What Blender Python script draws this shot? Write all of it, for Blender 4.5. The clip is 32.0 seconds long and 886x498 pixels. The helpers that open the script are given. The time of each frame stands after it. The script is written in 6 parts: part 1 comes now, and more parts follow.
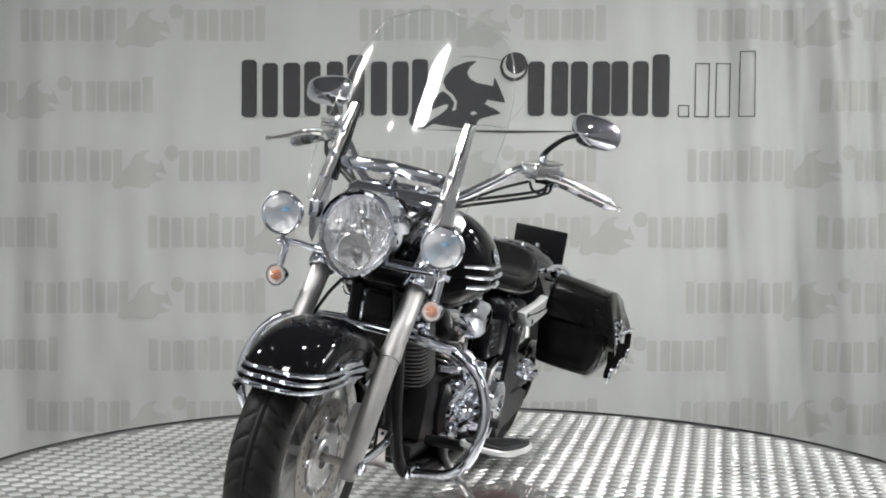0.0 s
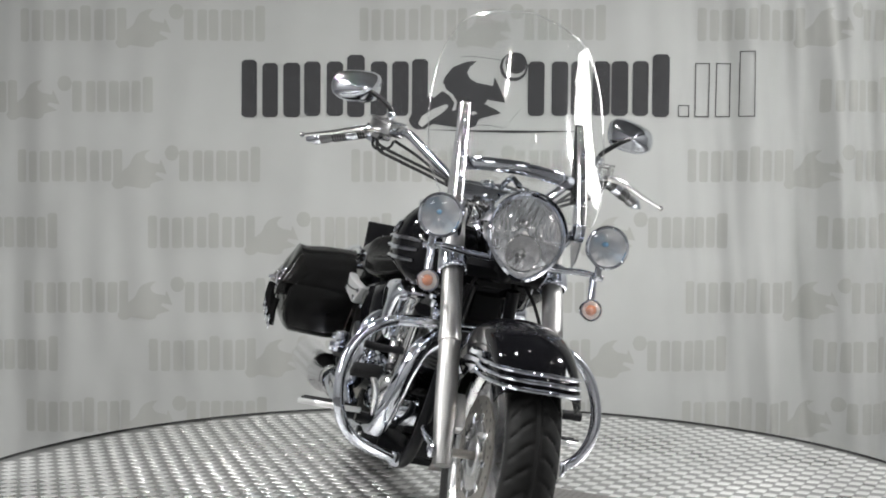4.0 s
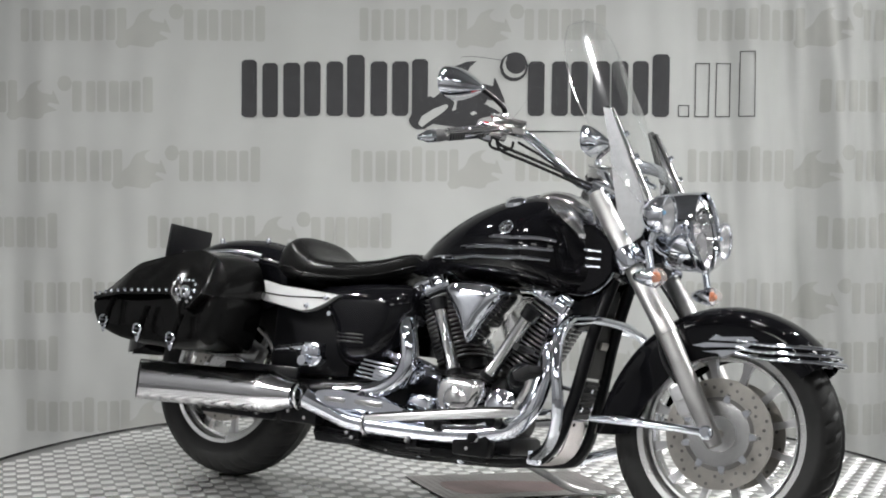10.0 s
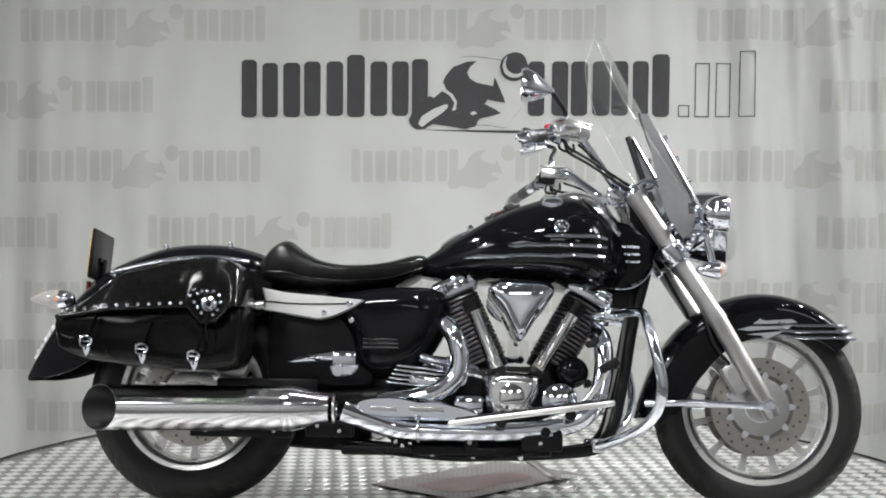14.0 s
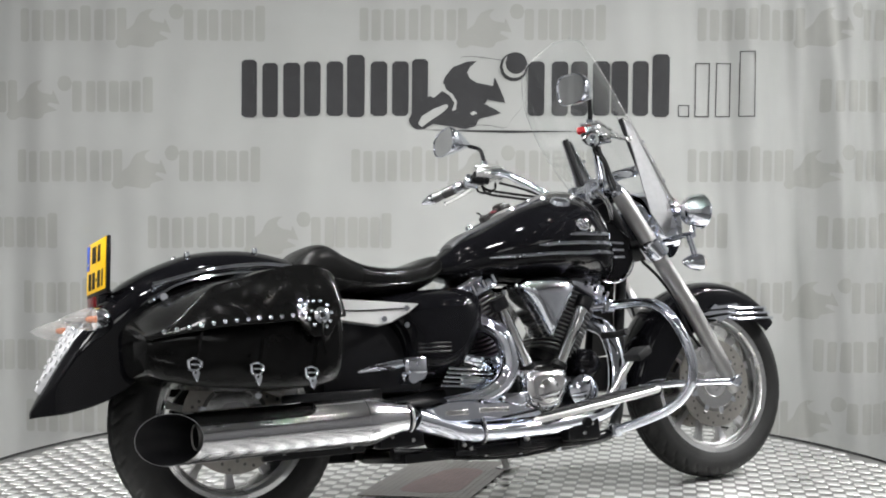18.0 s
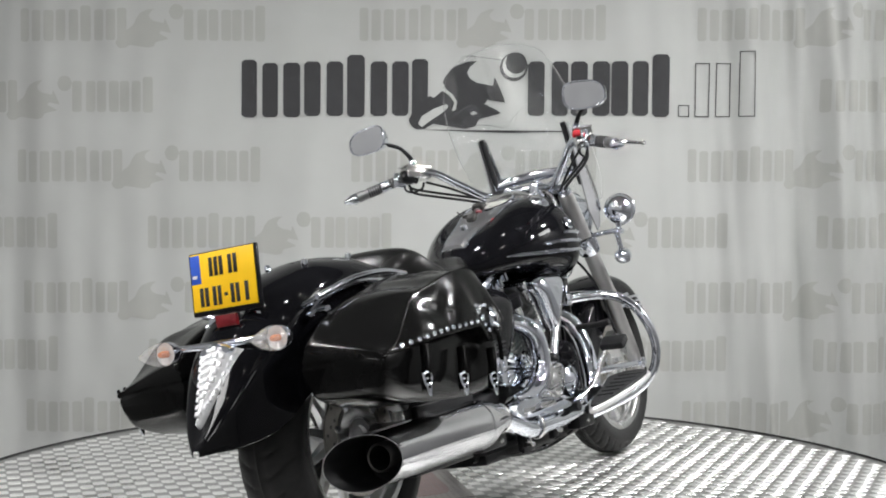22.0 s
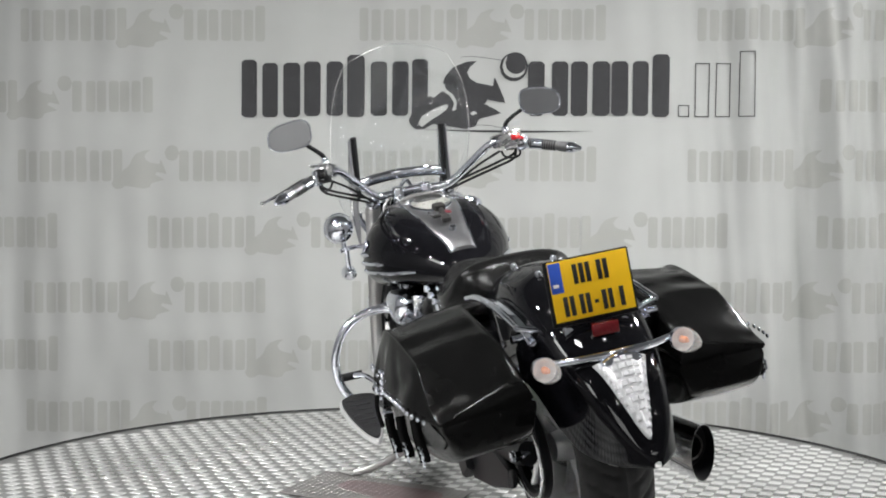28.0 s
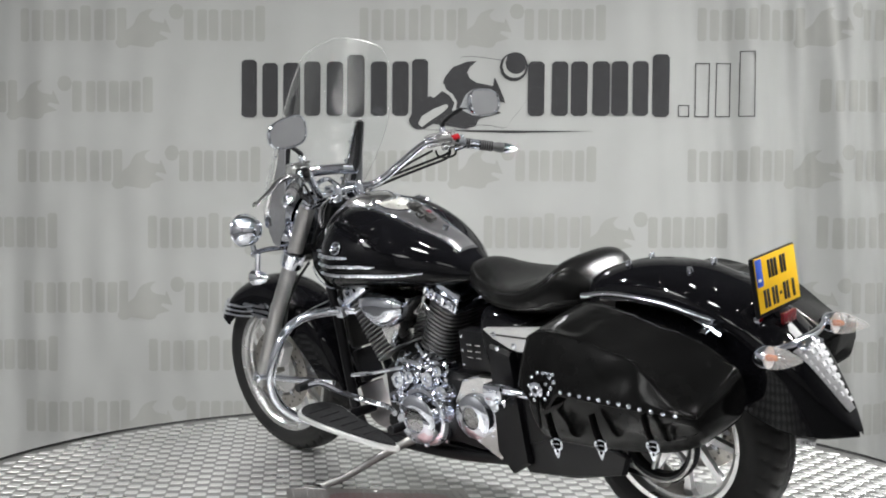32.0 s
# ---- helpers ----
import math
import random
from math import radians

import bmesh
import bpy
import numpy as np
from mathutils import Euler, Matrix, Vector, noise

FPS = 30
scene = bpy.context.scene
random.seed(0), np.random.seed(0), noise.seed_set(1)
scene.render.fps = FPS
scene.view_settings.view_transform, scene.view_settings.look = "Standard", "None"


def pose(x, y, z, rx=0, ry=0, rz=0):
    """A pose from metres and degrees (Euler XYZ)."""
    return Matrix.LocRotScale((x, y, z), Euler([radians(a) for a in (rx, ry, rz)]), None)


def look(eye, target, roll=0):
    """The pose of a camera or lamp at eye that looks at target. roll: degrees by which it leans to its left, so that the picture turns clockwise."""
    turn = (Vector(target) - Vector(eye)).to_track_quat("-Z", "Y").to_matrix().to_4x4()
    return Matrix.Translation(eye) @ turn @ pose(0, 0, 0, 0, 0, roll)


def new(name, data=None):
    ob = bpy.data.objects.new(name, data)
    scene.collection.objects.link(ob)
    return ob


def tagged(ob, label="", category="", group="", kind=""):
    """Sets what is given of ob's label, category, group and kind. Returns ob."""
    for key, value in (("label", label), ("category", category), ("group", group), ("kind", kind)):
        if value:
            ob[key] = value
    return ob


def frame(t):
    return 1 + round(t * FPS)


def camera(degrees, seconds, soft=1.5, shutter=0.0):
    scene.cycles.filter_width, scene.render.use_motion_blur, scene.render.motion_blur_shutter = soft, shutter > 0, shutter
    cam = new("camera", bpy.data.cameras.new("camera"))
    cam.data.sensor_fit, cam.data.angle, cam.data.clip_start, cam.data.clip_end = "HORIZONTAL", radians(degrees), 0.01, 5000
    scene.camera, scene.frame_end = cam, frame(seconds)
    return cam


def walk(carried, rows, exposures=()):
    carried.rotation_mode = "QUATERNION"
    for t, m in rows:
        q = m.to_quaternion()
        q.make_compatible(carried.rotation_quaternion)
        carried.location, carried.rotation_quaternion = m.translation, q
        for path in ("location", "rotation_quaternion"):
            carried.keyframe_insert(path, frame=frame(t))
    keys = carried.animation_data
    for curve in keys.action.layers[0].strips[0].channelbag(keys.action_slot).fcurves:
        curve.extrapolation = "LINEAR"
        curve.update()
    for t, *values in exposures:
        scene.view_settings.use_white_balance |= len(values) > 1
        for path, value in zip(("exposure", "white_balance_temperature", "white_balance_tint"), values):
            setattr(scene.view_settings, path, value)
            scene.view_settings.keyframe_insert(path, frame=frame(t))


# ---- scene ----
PLATE_Z = 0.50                      # top of the turntable above the hall floor
cam = camera(37.9, 32.0, soft=1.9)
EYE = (0.0, -4.064, 0.970 + PLATE_Z)
AIM = (-0.038, -0.0684, 0.7874 + PLATE_Z)
walk(cam, [(0.0, look(EYE, AIM, 0.53)), (32.0, look(EYE, AIM, 0.53))],
     [(0.0, 0.0), (5.5, -0.02), (8.0, -0.03), (12.5, -0.02), (13.0, 0.20), (14.0, 0.10), (18.0, 0.07), (20.0, 0.02), (22.0, 0.04), (24.0, -0.02), (25.5, 0.02), (27.5, 0.13), (29.0, 0.10), (30.0, 0.02), (32.0, 0.0)])

# ---- light: a closed show hall with ceiling lamps ----
world = bpy.data.worlds.new("hall_air")
scene.world = world
world.use_nodes = True
world.node_tree.nodes["Background"].inputs[0].default_value = (0.9, 0.95, 1.0, 1)
world.node_tree.nodes["Background"].inputs[1].default_value = 0.03

CEIL = 4.2


def area_lamp(name, x, y, w, d, power, target=None, spread=180, color=(0.985, 0.987, 0.978)):
    data = bpy.data.lights.new(name, "AREA")
    data.shape, data.size, data.size_y, data.energy, data.color = "RECTANGLE", w, d, power * 0.72, color
    data.spread = radians(spread)
    ob = new(name, data)
    ob.matrix_world = look((x, y, CEIL - 0.16), target or (x, y + 0.001, 0))
    return ob


# rows of small spot lamps under the ceiling, most of them turned to the stage
STAGE = (0.0, 0.0, PLATE_Z + 0.4)
SPOTS = [(-3.6, -1.4, 52, 105), (3.8, -0.6, 62, 105), (-2.7, 0.6, 22, 78), (0.0, -0.6, 5, 62), (2.9, 0.8, 56, 82)]
for lx, ly, lp, ls in SPOTS:
    area_lamp("spot_light", lx, ly, 0.13, 0.13, lp, STAGE, ls)
# one more unseen spot lamp, added to brighten the end of the curtain
area_lamp("spot_light", 2.7, -0.4, 0.13, 0.13, 8, (2.4, 2.2, 1.5), 80)
# one flat panel lamp over the front of the stage
PANEL = (-0.66, -2.08)
area_lamp("panel_light", *PANEL, 0.42, 0.24, 19, STAGE, 100)
# unseen square lamps added under the ceiling as soft fill, most behind the camera
FILL_LAMPS = [(-3.0, -5.2), (0.0, -5.6), (3.0, -5.2), (-4.2, -2.2), (4.4, 0.4)]
for lx, ly in FILL_LAMPS:
    area_lamp("hall_light", lx, ly, 1.1, 1.1, (30 if lx == 0 else 70 if lx < 0 else 25) if ly < -4 else (108 if lx > 0 else 110), None, 180)

# ---- materials ----


def mat(name, color, rough=0.5, metal=0.0, vary=0.15, scale=20.0, bump=0.0, bump_scale=200.0, rough_vary=0.1, coat=0.0,
        spec=0.5, each=0.0, dent=0.0):
    """A surface with colour and gloss that vary at two scales, and a fine relief."""
    m = bpy.data.materials.new(name)
    m.use_nodes = True
    nt = m.node_tree
    b = nt.nodes["Principled BSDF"]
    tc = nt.nodes.new("ShaderNodeTexCoord")
    n1 = nt.nodes.new("ShaderNodeTexNoise")
    n1.inputs["Scale"].default_value, n1.inputs["Detail"].default_value = scale, 6.0
    n2 = nt.nodes.new("ShaderNodeTexNoise")
    n2.inputs["Scale"].default_value, n2.inputs["Detail"].default_value = scale * 0.13, 3.0
    for n in (n1, n2):
        nt.links.new(tc.outputs["Object"], n.inputs["Vector"])
    add = nt.nodes.new("ShaderNodeMath")
    add.operation = "ADD"
    nt.links.new(n1.outputs["Fac"], add.inputs[0])
    nt.links.new(n2.outputs["Fac"], add.inputs[1])
    rng = nt.nodes.new("ShaderNodeMapRange")
    rng.inputs["From Min"].default_value, rng.inputs["From Max"].default_value = 0.6, 1.4
    rng.inputs["To Min"].default_value, rng.inputs["To Max"].default_value = 1 - vary, 1 + vary
    nt.links.new(add.outputs[0], rng.inputs["Value"])
    value = rng.outputs[0]
    if each:
        info = nt.nodes.new("ShaderNodeObjectInfo")
        er = nt.nodes.new("ShaderNodeMapRange")
        er.inputs["To Min"].default_value, er.inputs["To Max"].default_value = 1 - each, 1 + each
        nt.links.new(info.outputs["Random"], er.inputs["Value"])
        mul = nt.nodes.new("ShaderNodeMath")
        mul.operation = "MULTIPLY"
        nt.links.new(value, mul.inputs[0])
        nt.links.new(er.outputs[0], mul.inputs[1])
        value = mul.outputs[0]
    vec = nt.nodes.new("ShaderNodeVectorMath")
    vec.operation = "SCALE"
    vec.inputs[0].default_value = color
    nt.links.new(value, vec.inputs["Scale"])
    nt.links.new(vec.outputs[0], b.inputs["Base Color"])
    rr = nt.nodes.new("ShaderNodeMapRange")
    rr.inputs["From Min"].default_value, rr.inputs["From Max"].default_value = 0.35, 0.65
    rr.inputs["To Min"].default_value, rr.inputs["To Max"].default_value = max(0.02, rough * (1 - rough_vary)), min(1.0, rough * (1 + rough_vary))
    nt.links.new(n2.outputs["Fac"], rr.inputs["Value"])
    nt.links.new(rr.outputs[0], b.inputs["Roughness"])
    b.inputs["Metallic"].default_value = metal
    b.inputs["Specular IOR Level"].default_value = spec
    if coat:
        b.inputs["Coat Weight"].default_value = coat
        b.inputs["Coat Roughness"].default_value = 0.03
    if bump:
        n3 = nt.nodes.new("ShaderNodeTexNoise")
        n3.inputs["Scale"].default_value, n3.inputs["Detail"].default_value = bump_scale, 4.0
        nt.links.new(tc.outputs["Object"], n3.inputs["Vector"])
        bp = nt.nodes.new("ShaderNodeBump")
        bp.inputs["Strength"].default_value, bp.inputs["Distance"].default_value = bump, 0.002
        nt.links.new(n3.outputs["Fac"], bp.inputs["Height"])
        nt.links.new(bp.outputs[0], b.inputs["Normal"])
        if dent:
            n4 = nt.nodes.new("ShaderNodeTexNoise")
            n4.inputs["Scale"].default_value, n4.inputs["Detail"].default_value = 11.0, 2.0
            nt.links.new(tc.outputs["Object"], n4.inputs["Vector"])
            b2 = nt.nodes.new("ShaderNodeBump")
            b2.inputs["Strength"].default_value, b2.inputs["Distance"].default_value = dent, 0.03
            nt.links.new(n4.outputs["Fac"], b2.inputs["Height"])
            nt.links.new(b2.outputs[0], bp.inputs["Normal"])
    return m


def glass(name, color, rough=0.0, base=0.05, tint=0.96, gloss=1.0, milk=0.0):
    """Thin clear sheet: lets light through and mirrors at grazing angles."""
    m = bpy.data.materials.new(name)
    m.use_nodes = True
    nt = m.node_tree
    nt.nodes.remove(nt.nodes["Principled BSDF"])
    out = nt.nodes["Material Output"]
    tr = nt.nodes.new("ShaderNodeBsdfTransparent")
    tr.inputs[0].default_value = (*(c * tint for c in color), 1)
    gl = nt.nodes.new("ShaderNodeBsdfGlossy")
    gl.inputs["Roughness"].default_value = rough
    gl.inputs["Color"].default_value = (gloss, gloss, gloss, 1)
    lw = nt.nodes.new("ShaderNodeLayerWeight")
    lw.inputs["Blend"].default_value = 0.5
    po = nt.nodes.new("ShaderNodeMath")
    po.operation = "POWER"
    po.inputs[1].default_value = 4.5
    nt.links.new(lw.outputs["Facing"], po.inputs[0])
    fr = nt.nodes.new("ShaderNodeMapRange")
    fr.inputs["To Min"].default_value, fr.inputs["To Max"].default_value = base, 0.40
    nt.links.new(po.outputs[0], fr.inputs["Value"])
    mix = nt.nodes.new("ShaderNodeMixShader")
    nt.links.new(fr.outputs[0], mix.inputs[0])
    nt.links.new(tr.outputs[0], mix.inputs[1])
    nt.links.new(gl.outputs[0], mix.inputs[2])
    last = mix.outputs[0]
    if milk:
        di = nt.nodes.new("ShaderNodeBsdfTranslucent")
        di.inputs[0].default_value = (0.85, 0.83, 0.82, 1)
        df = nt.nodes.new("ShaderNodeBsdfDiffuse")
        df.inputs[0].default_value = (0.80, 0.78, 0.77, 1)
        both = nt.nodes.new("ShaderNodeMixShader")
        nt.links.new(di.outputs[0], both.inputs[1])
        nt.links.new(df.outputs[0], both.inputs[2])
        mm = nt.nodes.new("ShaderNodeMixShader")
        mm.inputs[0].default_value = milk
        nt.links.new(last, mm.inputs[1])
        nt.links.new(both.outputs[0], mm.inputs[2])
        last = mm.outputs[0]
    nt.links.new(last, out.inputs["Surface"])
    return m


PAINT = mat("black_lacquer", (0.004, 0.004, 0.005), 0.05, 0, 0.2, 6, rough_vary=0.3, spec=0.21)
BLACK = mat("black_enamel", (0.006, 0.006, 0.007), 0.32, 0, 0.3, 30, 0.1, 300, spec=0.20)
ENGINE_BLACK = mat("black_engine_coat", (0.009, 0.009, 0.010), 0.40, 0, 0.3, 40, 0.2, 400, spec=0.22)
LEATHER = mat("black_leather", (0.005, 0.005, 0.005), 0.12, 0, 0.35, 25, 0.07, 420, rough_vary=0.35, spec=0.15, dent=0.02)
SEATSKIN = mat("black_seat_vinyl", (0.006, 0.006, 0.006), 0.22, 0, 0.3, 25, 0.14, 500, rough_vary=0.3, spec=0.16, dent=0.012)
RUBBER = mat("tyre_rubber", (0.011, 0.011, 0.011), 0.60, 0, 0.35, 30, 0.3, 250, spec=0.28)
GRIP = mat("black_rubber", (0.011, 0.011, 0.012), 0.62, 0, 0.3, 60, 0.3, 400, spec=0.22)
CHROME = mat("chrome", (0.82, 0.85, 0.92), 0.05, 1.0, 0.05, 14, rough_vary=0.5)
SATIN = mat("brushed_aluminium", (0.70, 0.70, 0.70), 0.24, 1.0, 0.08, 30, 0.08, 500, rough_vary=0.25)
ALLOY = mat("cast_alloy", (0.68, 0.68, 0.69), 0.33, 1.0, 0.15, 30, 0.15, 300, rough_vary=0.2)
STEEL = mat("brake_steel", (0.44, 0.42, 0.39), 0.34, 1.0, 0.15, 60, 0.1, 500)
# near black that paints the shade in the trim groove, cap seam and bore
RECESS_SHADE = mat("dark_recess", (0.005, 0.005, 0.005), 0.8, 0, 0.2, 40, spec=0.08)
FORK = mat("satin_fork_metal", (0.39, 0.386, 0.382), 0.48, 1.0, 0.08, 30, 0.08, 500, rough_vary=0.25)
POLISH = mat("polished_alloy", (0.80, 0.80, 0.80), 0.13, 1.0, 0.08, 20, 0.05, 200, rough_vary=0.4)
CRYSTAL = mat("crystal_lens", (0.74, 0.74, 0.76), 0.16, 0.35, 0.2, 110, 0.3, 160)
FACET = mat("mirror_reflector", (0.95, 0.96, 0.98), 0.10, 0.90, 0.03, 60)
BOWL = mat("bright_lamp_bowl", (0.97, 0.97, 0.98), 0.12, 0.55, 0.03, 60)
GRIPMETAL = mat("dark_grip_metal", (0.20, 0.20, 0.205), 0.30, 0.7, 0.15, 30, 0.1, 400)
MUFFLER = mat("muffler_chrome", (0.78, 0.78, 0.80), 0.09, 1.0, 0.06, 14, 0.05, 300, rough_vary=0.4)
# darker steel, with the shade of disc gaps and holes put into the colour
DISC_GAP = mat("shadowed_disc_steel", (0.16, 0.155, 0.15), 0.5, 0.8, 0.2, 60)
CLEAR = glass("clear_lens", (1.0, 1.0, 1.0), 0.0, 0.06)
MILKY = glass("milky_lens", (1.0, 1.0, 1.0), 0.02, 0.07, milk=0.20)
SCREEN = glass("clear_acrylic", (0.99, 0.995, 0.995), 0.045, 0.038, tint=0.992)
SHELL_METAL = mat("polished_shell_metal", (0.62, 0.62, 0.63), 0.17, 1.0, 0.08, 20, 0.05, 200, rough_vary=0.3)
BRACKET = mat("brushed_bracket_metal", (0.27, 0.27, 0.28), 0.46, 0.7, 0.12, 60)
SCREEN_EDGE = glass("acrylic_edge", (1.0, 1.0, 1.0), 0.05, 0.20, tint=1.0, milk=0.05)
ORANGE = mat("amber_bulb_cap", (0.72, 0.24, 0.10), 0.25, 0, 0.2, 60)
CELL = mat("grid_lens_plastic", (0.74, 0.74, 0.76), 0.26, 0.1, 0.15, 80, 0.3, 260, coat=0.15)
FROST = mat("white_lens_plastic", (0.80, 0.78, 0.77), 0.12, 0, 0.1, 80, 0.2, 260, coat=0.6)
RED = mat("red_plastic", (0.55, 0.02, 0.03), 0.25, 0, 0.2, 60)
DARKRED = mat("dark_red_reflector", (0.13, 0.004, 0.007), 0.18, 0, 0.3, 200, 0.3, 500, coat=0.6)
MAROON = mat("maroon_cloth", (0.12, 0.010, 0.018), 0.6, 0, 0.2, 60)
YELLOW = mat("yellow_plate_sheet", (0.95, 0.56, 0.008), 0.35, 0, 0.06, 30)
BLUE = mat("blue_plate_strip", (0.03, 0.10, 0.55), 0.35, 0, 0.08, 30)
INK = mat("black_ink", (0.012, 0.011, 0.010), 0.5, 0, 0.2, 30)
EDGE_ALLOY = mat("pale_board_alloy", (0.76, 0.76, 0.76), 0.36, 0.7, 0.06, 30, 0.1, 400)
CONSOLE = mat("grey_console_metal", (0.30, 0.30, 0.31), 0.30, 0.9, 0.1, 30, 0.1, 400)
DIAL = mat("pale_dial", (0.52, 0.52, 0.49), 0.4, 0, 0.08, 60)
MIRROR = mat("mirror_glass", (0.82, 0.83, 0.85), 0.03, 1.0, 0.02, 10)
BULB_BLUE = mat("blue_bulb_glass", (0.30, 0.58, 0.84), 0.08, 0, 0.1, 40, coat=0.5)

# ---- mesh helpers ----


def merge(*geos):
    vs, fs = [], []
    for v, f in geos:
        k = len(vs)
        vs.extend(v)
        fs.extend(tuple(i + k for i in q) for q in f)
    return vs, fs


def part(name, geo, material, parent, label="", smooth=True, angle=38):
    """Links a mesh as one object under a thing or a part."""
    me = bpy.data.meshes.new(name)
    me.from_pydata([tuple(v) for v in geo[0]], [], geo[1])
    bm = bmesh.new()
    bm.from_mesh(me)
    bmesh.ops.recalc_face_normals(bm, faces=bm.faces)
    bm.to_mesh(me)
    bm.free()
    if smooth:
        me.shade_smooth()
        me.set_sharp_from_angle(angle=radians(angle))
    me.materials.append(material)
    ob = new(name, me)
    if parent is not None:
        ob.parent = parent
    if label:
        tagged(ob, label)
    return ob


def again(ob, parent, m):
    """Another piece on the same mesh."""
    o = new(ob.name.split(".")[0], ob.data)
    o.parent = parent
    o.matrix_basis = m
    for key in ("label",):
        if key in ob:
            o[key] = ob[key]
    return o


def spline(pts, n=6):
    """Catmull-Rom through the points."""
    p = [Vector(q) for q in pts]
    if len(p) < 3:
        return [p[0].lerp(p[-1], i / n) for i in range(n + 1)]
    p = [p[0] * 2 - p[1]] + p + [p[-1] * 2 - p[-2]]
    out = []
    for i in range(1, len(p) - 2):
        for k in range(n):
            t = k / n
            a, b, c, d = p[i - 1:i + 3]
            out.append(0.5 * ((2 * b) + (c - a) * t + (2 * a - 5 * b + 4 * c - d) * t * t + (3 * b - a - 3 * c + d) * t ** 3))
    out.append(p[-2])
    return out


def bridge(rings, cap0=True, cap1=True, closed=True):
    vs, fs, n = [], [], len(rings[0])
    for r in rings:
        vs.extend(Vector(q) for q in r)
    for i in range(len(rings) - 1):
        for j in range(n if closed else n - 1):
            k = (j + 1) % n
            fs.append((i * n + j, i * n + k, (i + 1) * n + k, (i + 1) * n + j))
    if cap0:
        fs.append(tuple(range(n)))
    if cap1:
        fs.append(tuple(range(len(vs) - n, len(vs))))
    return vs, fs


def tube(pts, r, seg=12, n=6, flat=1.0, cap=True):
    """A round bar along a smooth line; r: one radius or one for each point."""
    path = spline(pts, n)
    rs = r if isinstance(r, (list, tuple)) else [r] * len(pts)
    rings, up = [], None
    for i, q in enumerate(path):
        t = (path[min(i + 1, len(path) - 1)] - path[max(i - 1, 0)]).normalized()
        if up is None:
            up = Vector((0, 0, 1)) if abs(t.z) < 0.9 else Vector((1, 0, 0))
        a = t.cross(up).normalized()
        up = a.cross(t).normalized()
        s = i / (len(path) - 1) * (len(rs) - 1)
        k = min(int(s), len(rs) - 2)
        rad = rs[k] + (rs[k + 1] - rs[k]) * (s - k)
        rings.append([q + (a * math.cos(w) + up * math.sin(w) * flat) * rad for w in (2 * math.pi * j / seg for j in range(seg))])
    return bridge(rings, cap, cap)


def lathe(profile, origin, axis, seg=32, cap=True):
    """Turns (radius, height) pairs round an axis."""
    ax = Vector(axis).normalized()
    u = ax.cross(Vector((0, 0, 1)) if abs(ax.z) < 0.9 else Vector((1, 0, 0))).normalized()
    w = ax.cross(u)
    o = Vector(origin)
    rings = [[o + ax * h + (u * math.cos(a) + w * math.sin(a)) * max(r, 1e-4) for a in (2 * math.pi * j / seg for j in range(seg))]
             for r, h in profile]
    return bridge(rings, cap and profile[0][0] < 0.3, cap and profile[-1][0] < 0.3)


def ring(R, r, origin, axis, seg=40, n=10):
    """A torus."""
    prof = [(R + r * math.cos(a), r * math.sin(a)) for a in (2 * math.pi * k / n for k in range(n + 1))]
    return lathe(prof, origin, axis, seg, cap=False)


def block(c, size, b=0.004, rot=(0, 0, 0)):
    """A box with rounded edges."""
    bm = bmesh.new()
    bmesh.ops.create_cube(bm, size=1.0, matrix=Matrix.Diagonal((*size, 1)))
    bmesh.ops.bevel(bm, geom=bm.edges[:], offset=min(b, min(size) * 0.45), segments=2, affect="EDGES", profile=0.5)
    m = pose(*c, *rot)
    vs = [m @ v.co for v in bm.verts]
    fs = [tuple(v.index for v in f.verts) for f in bm.faces]
    bm.free()
    return vs, fs


def prism(poly, y0, y1, b=0.004, plane="xz"):
    """A plate cut to an outline, with eased edges. plane xz: outline in x and z, thick along y."""
    n = len(poly)
    cx, cz = sum(q[0] for q in poly) / n, sum(q[1] for q in poly) / n

    def at(s, y):
        out = []
        for x, z in poly:
            d = math.hypot(x - cx, z - cz) or 1
            k = (d - s) / d
            x, z = cx + (x - cx) * k, cz + (z - cz) * k
            out.append((x, y, z) if plane == "xz" else (x, z, y) if plane == "xy" else (y, x, z))
        return out
    sg = 1 if y1 > y0 else -1
    return bridge([at(b, y0), at(0, y0 + sg * b), at(0, y1 - sg * b), at(b, y1)])


def dome(poly, y0, y1, flat=0.35, n=7, rim=0.012):
    """A bulged cover over an outline in x and z, from y0 out to y1."""
    cx, cz = sum(q[0] for q in poly) / len(poly), sum(q[1] for q in poly) / len(poly)
    rings = [[(x, y0, z) for x, z in poly]]
    for k in range(n + 1):
        a = math.pi / 2 * k / n
        sc = flat + (1 - flat) * math.cos(a)
        y = y0 + (y1 - y0) * (0.35 + 0.65 * math.sin(a))
        rings.append([(cx + (x - cx) * sc, y, cz + (z - cz) * sc) for x, z in poly])
    return bridge(rings)


def smooth_poly(poly, n=4):
    """Closed smooth outline through the points."""
    p = [Vector((q[0], q[1], 0)) for q in poly]
    out, k = [], len(p)
    for i in range(k):
        a, b, c, d = p[i - 1], p[i], p[(i + 1) % k], p[(i + 2) % k]
        for j in range(n):
            t = j / n
            v = 0.5 * ((2 * b) + (c - a) * t + (2 * a - 5 * b + 4 * c - d) * t * t + (3 * b - a - 3 * c + d) * t ** 3)
            out.append((v.x, v.y))
    return out


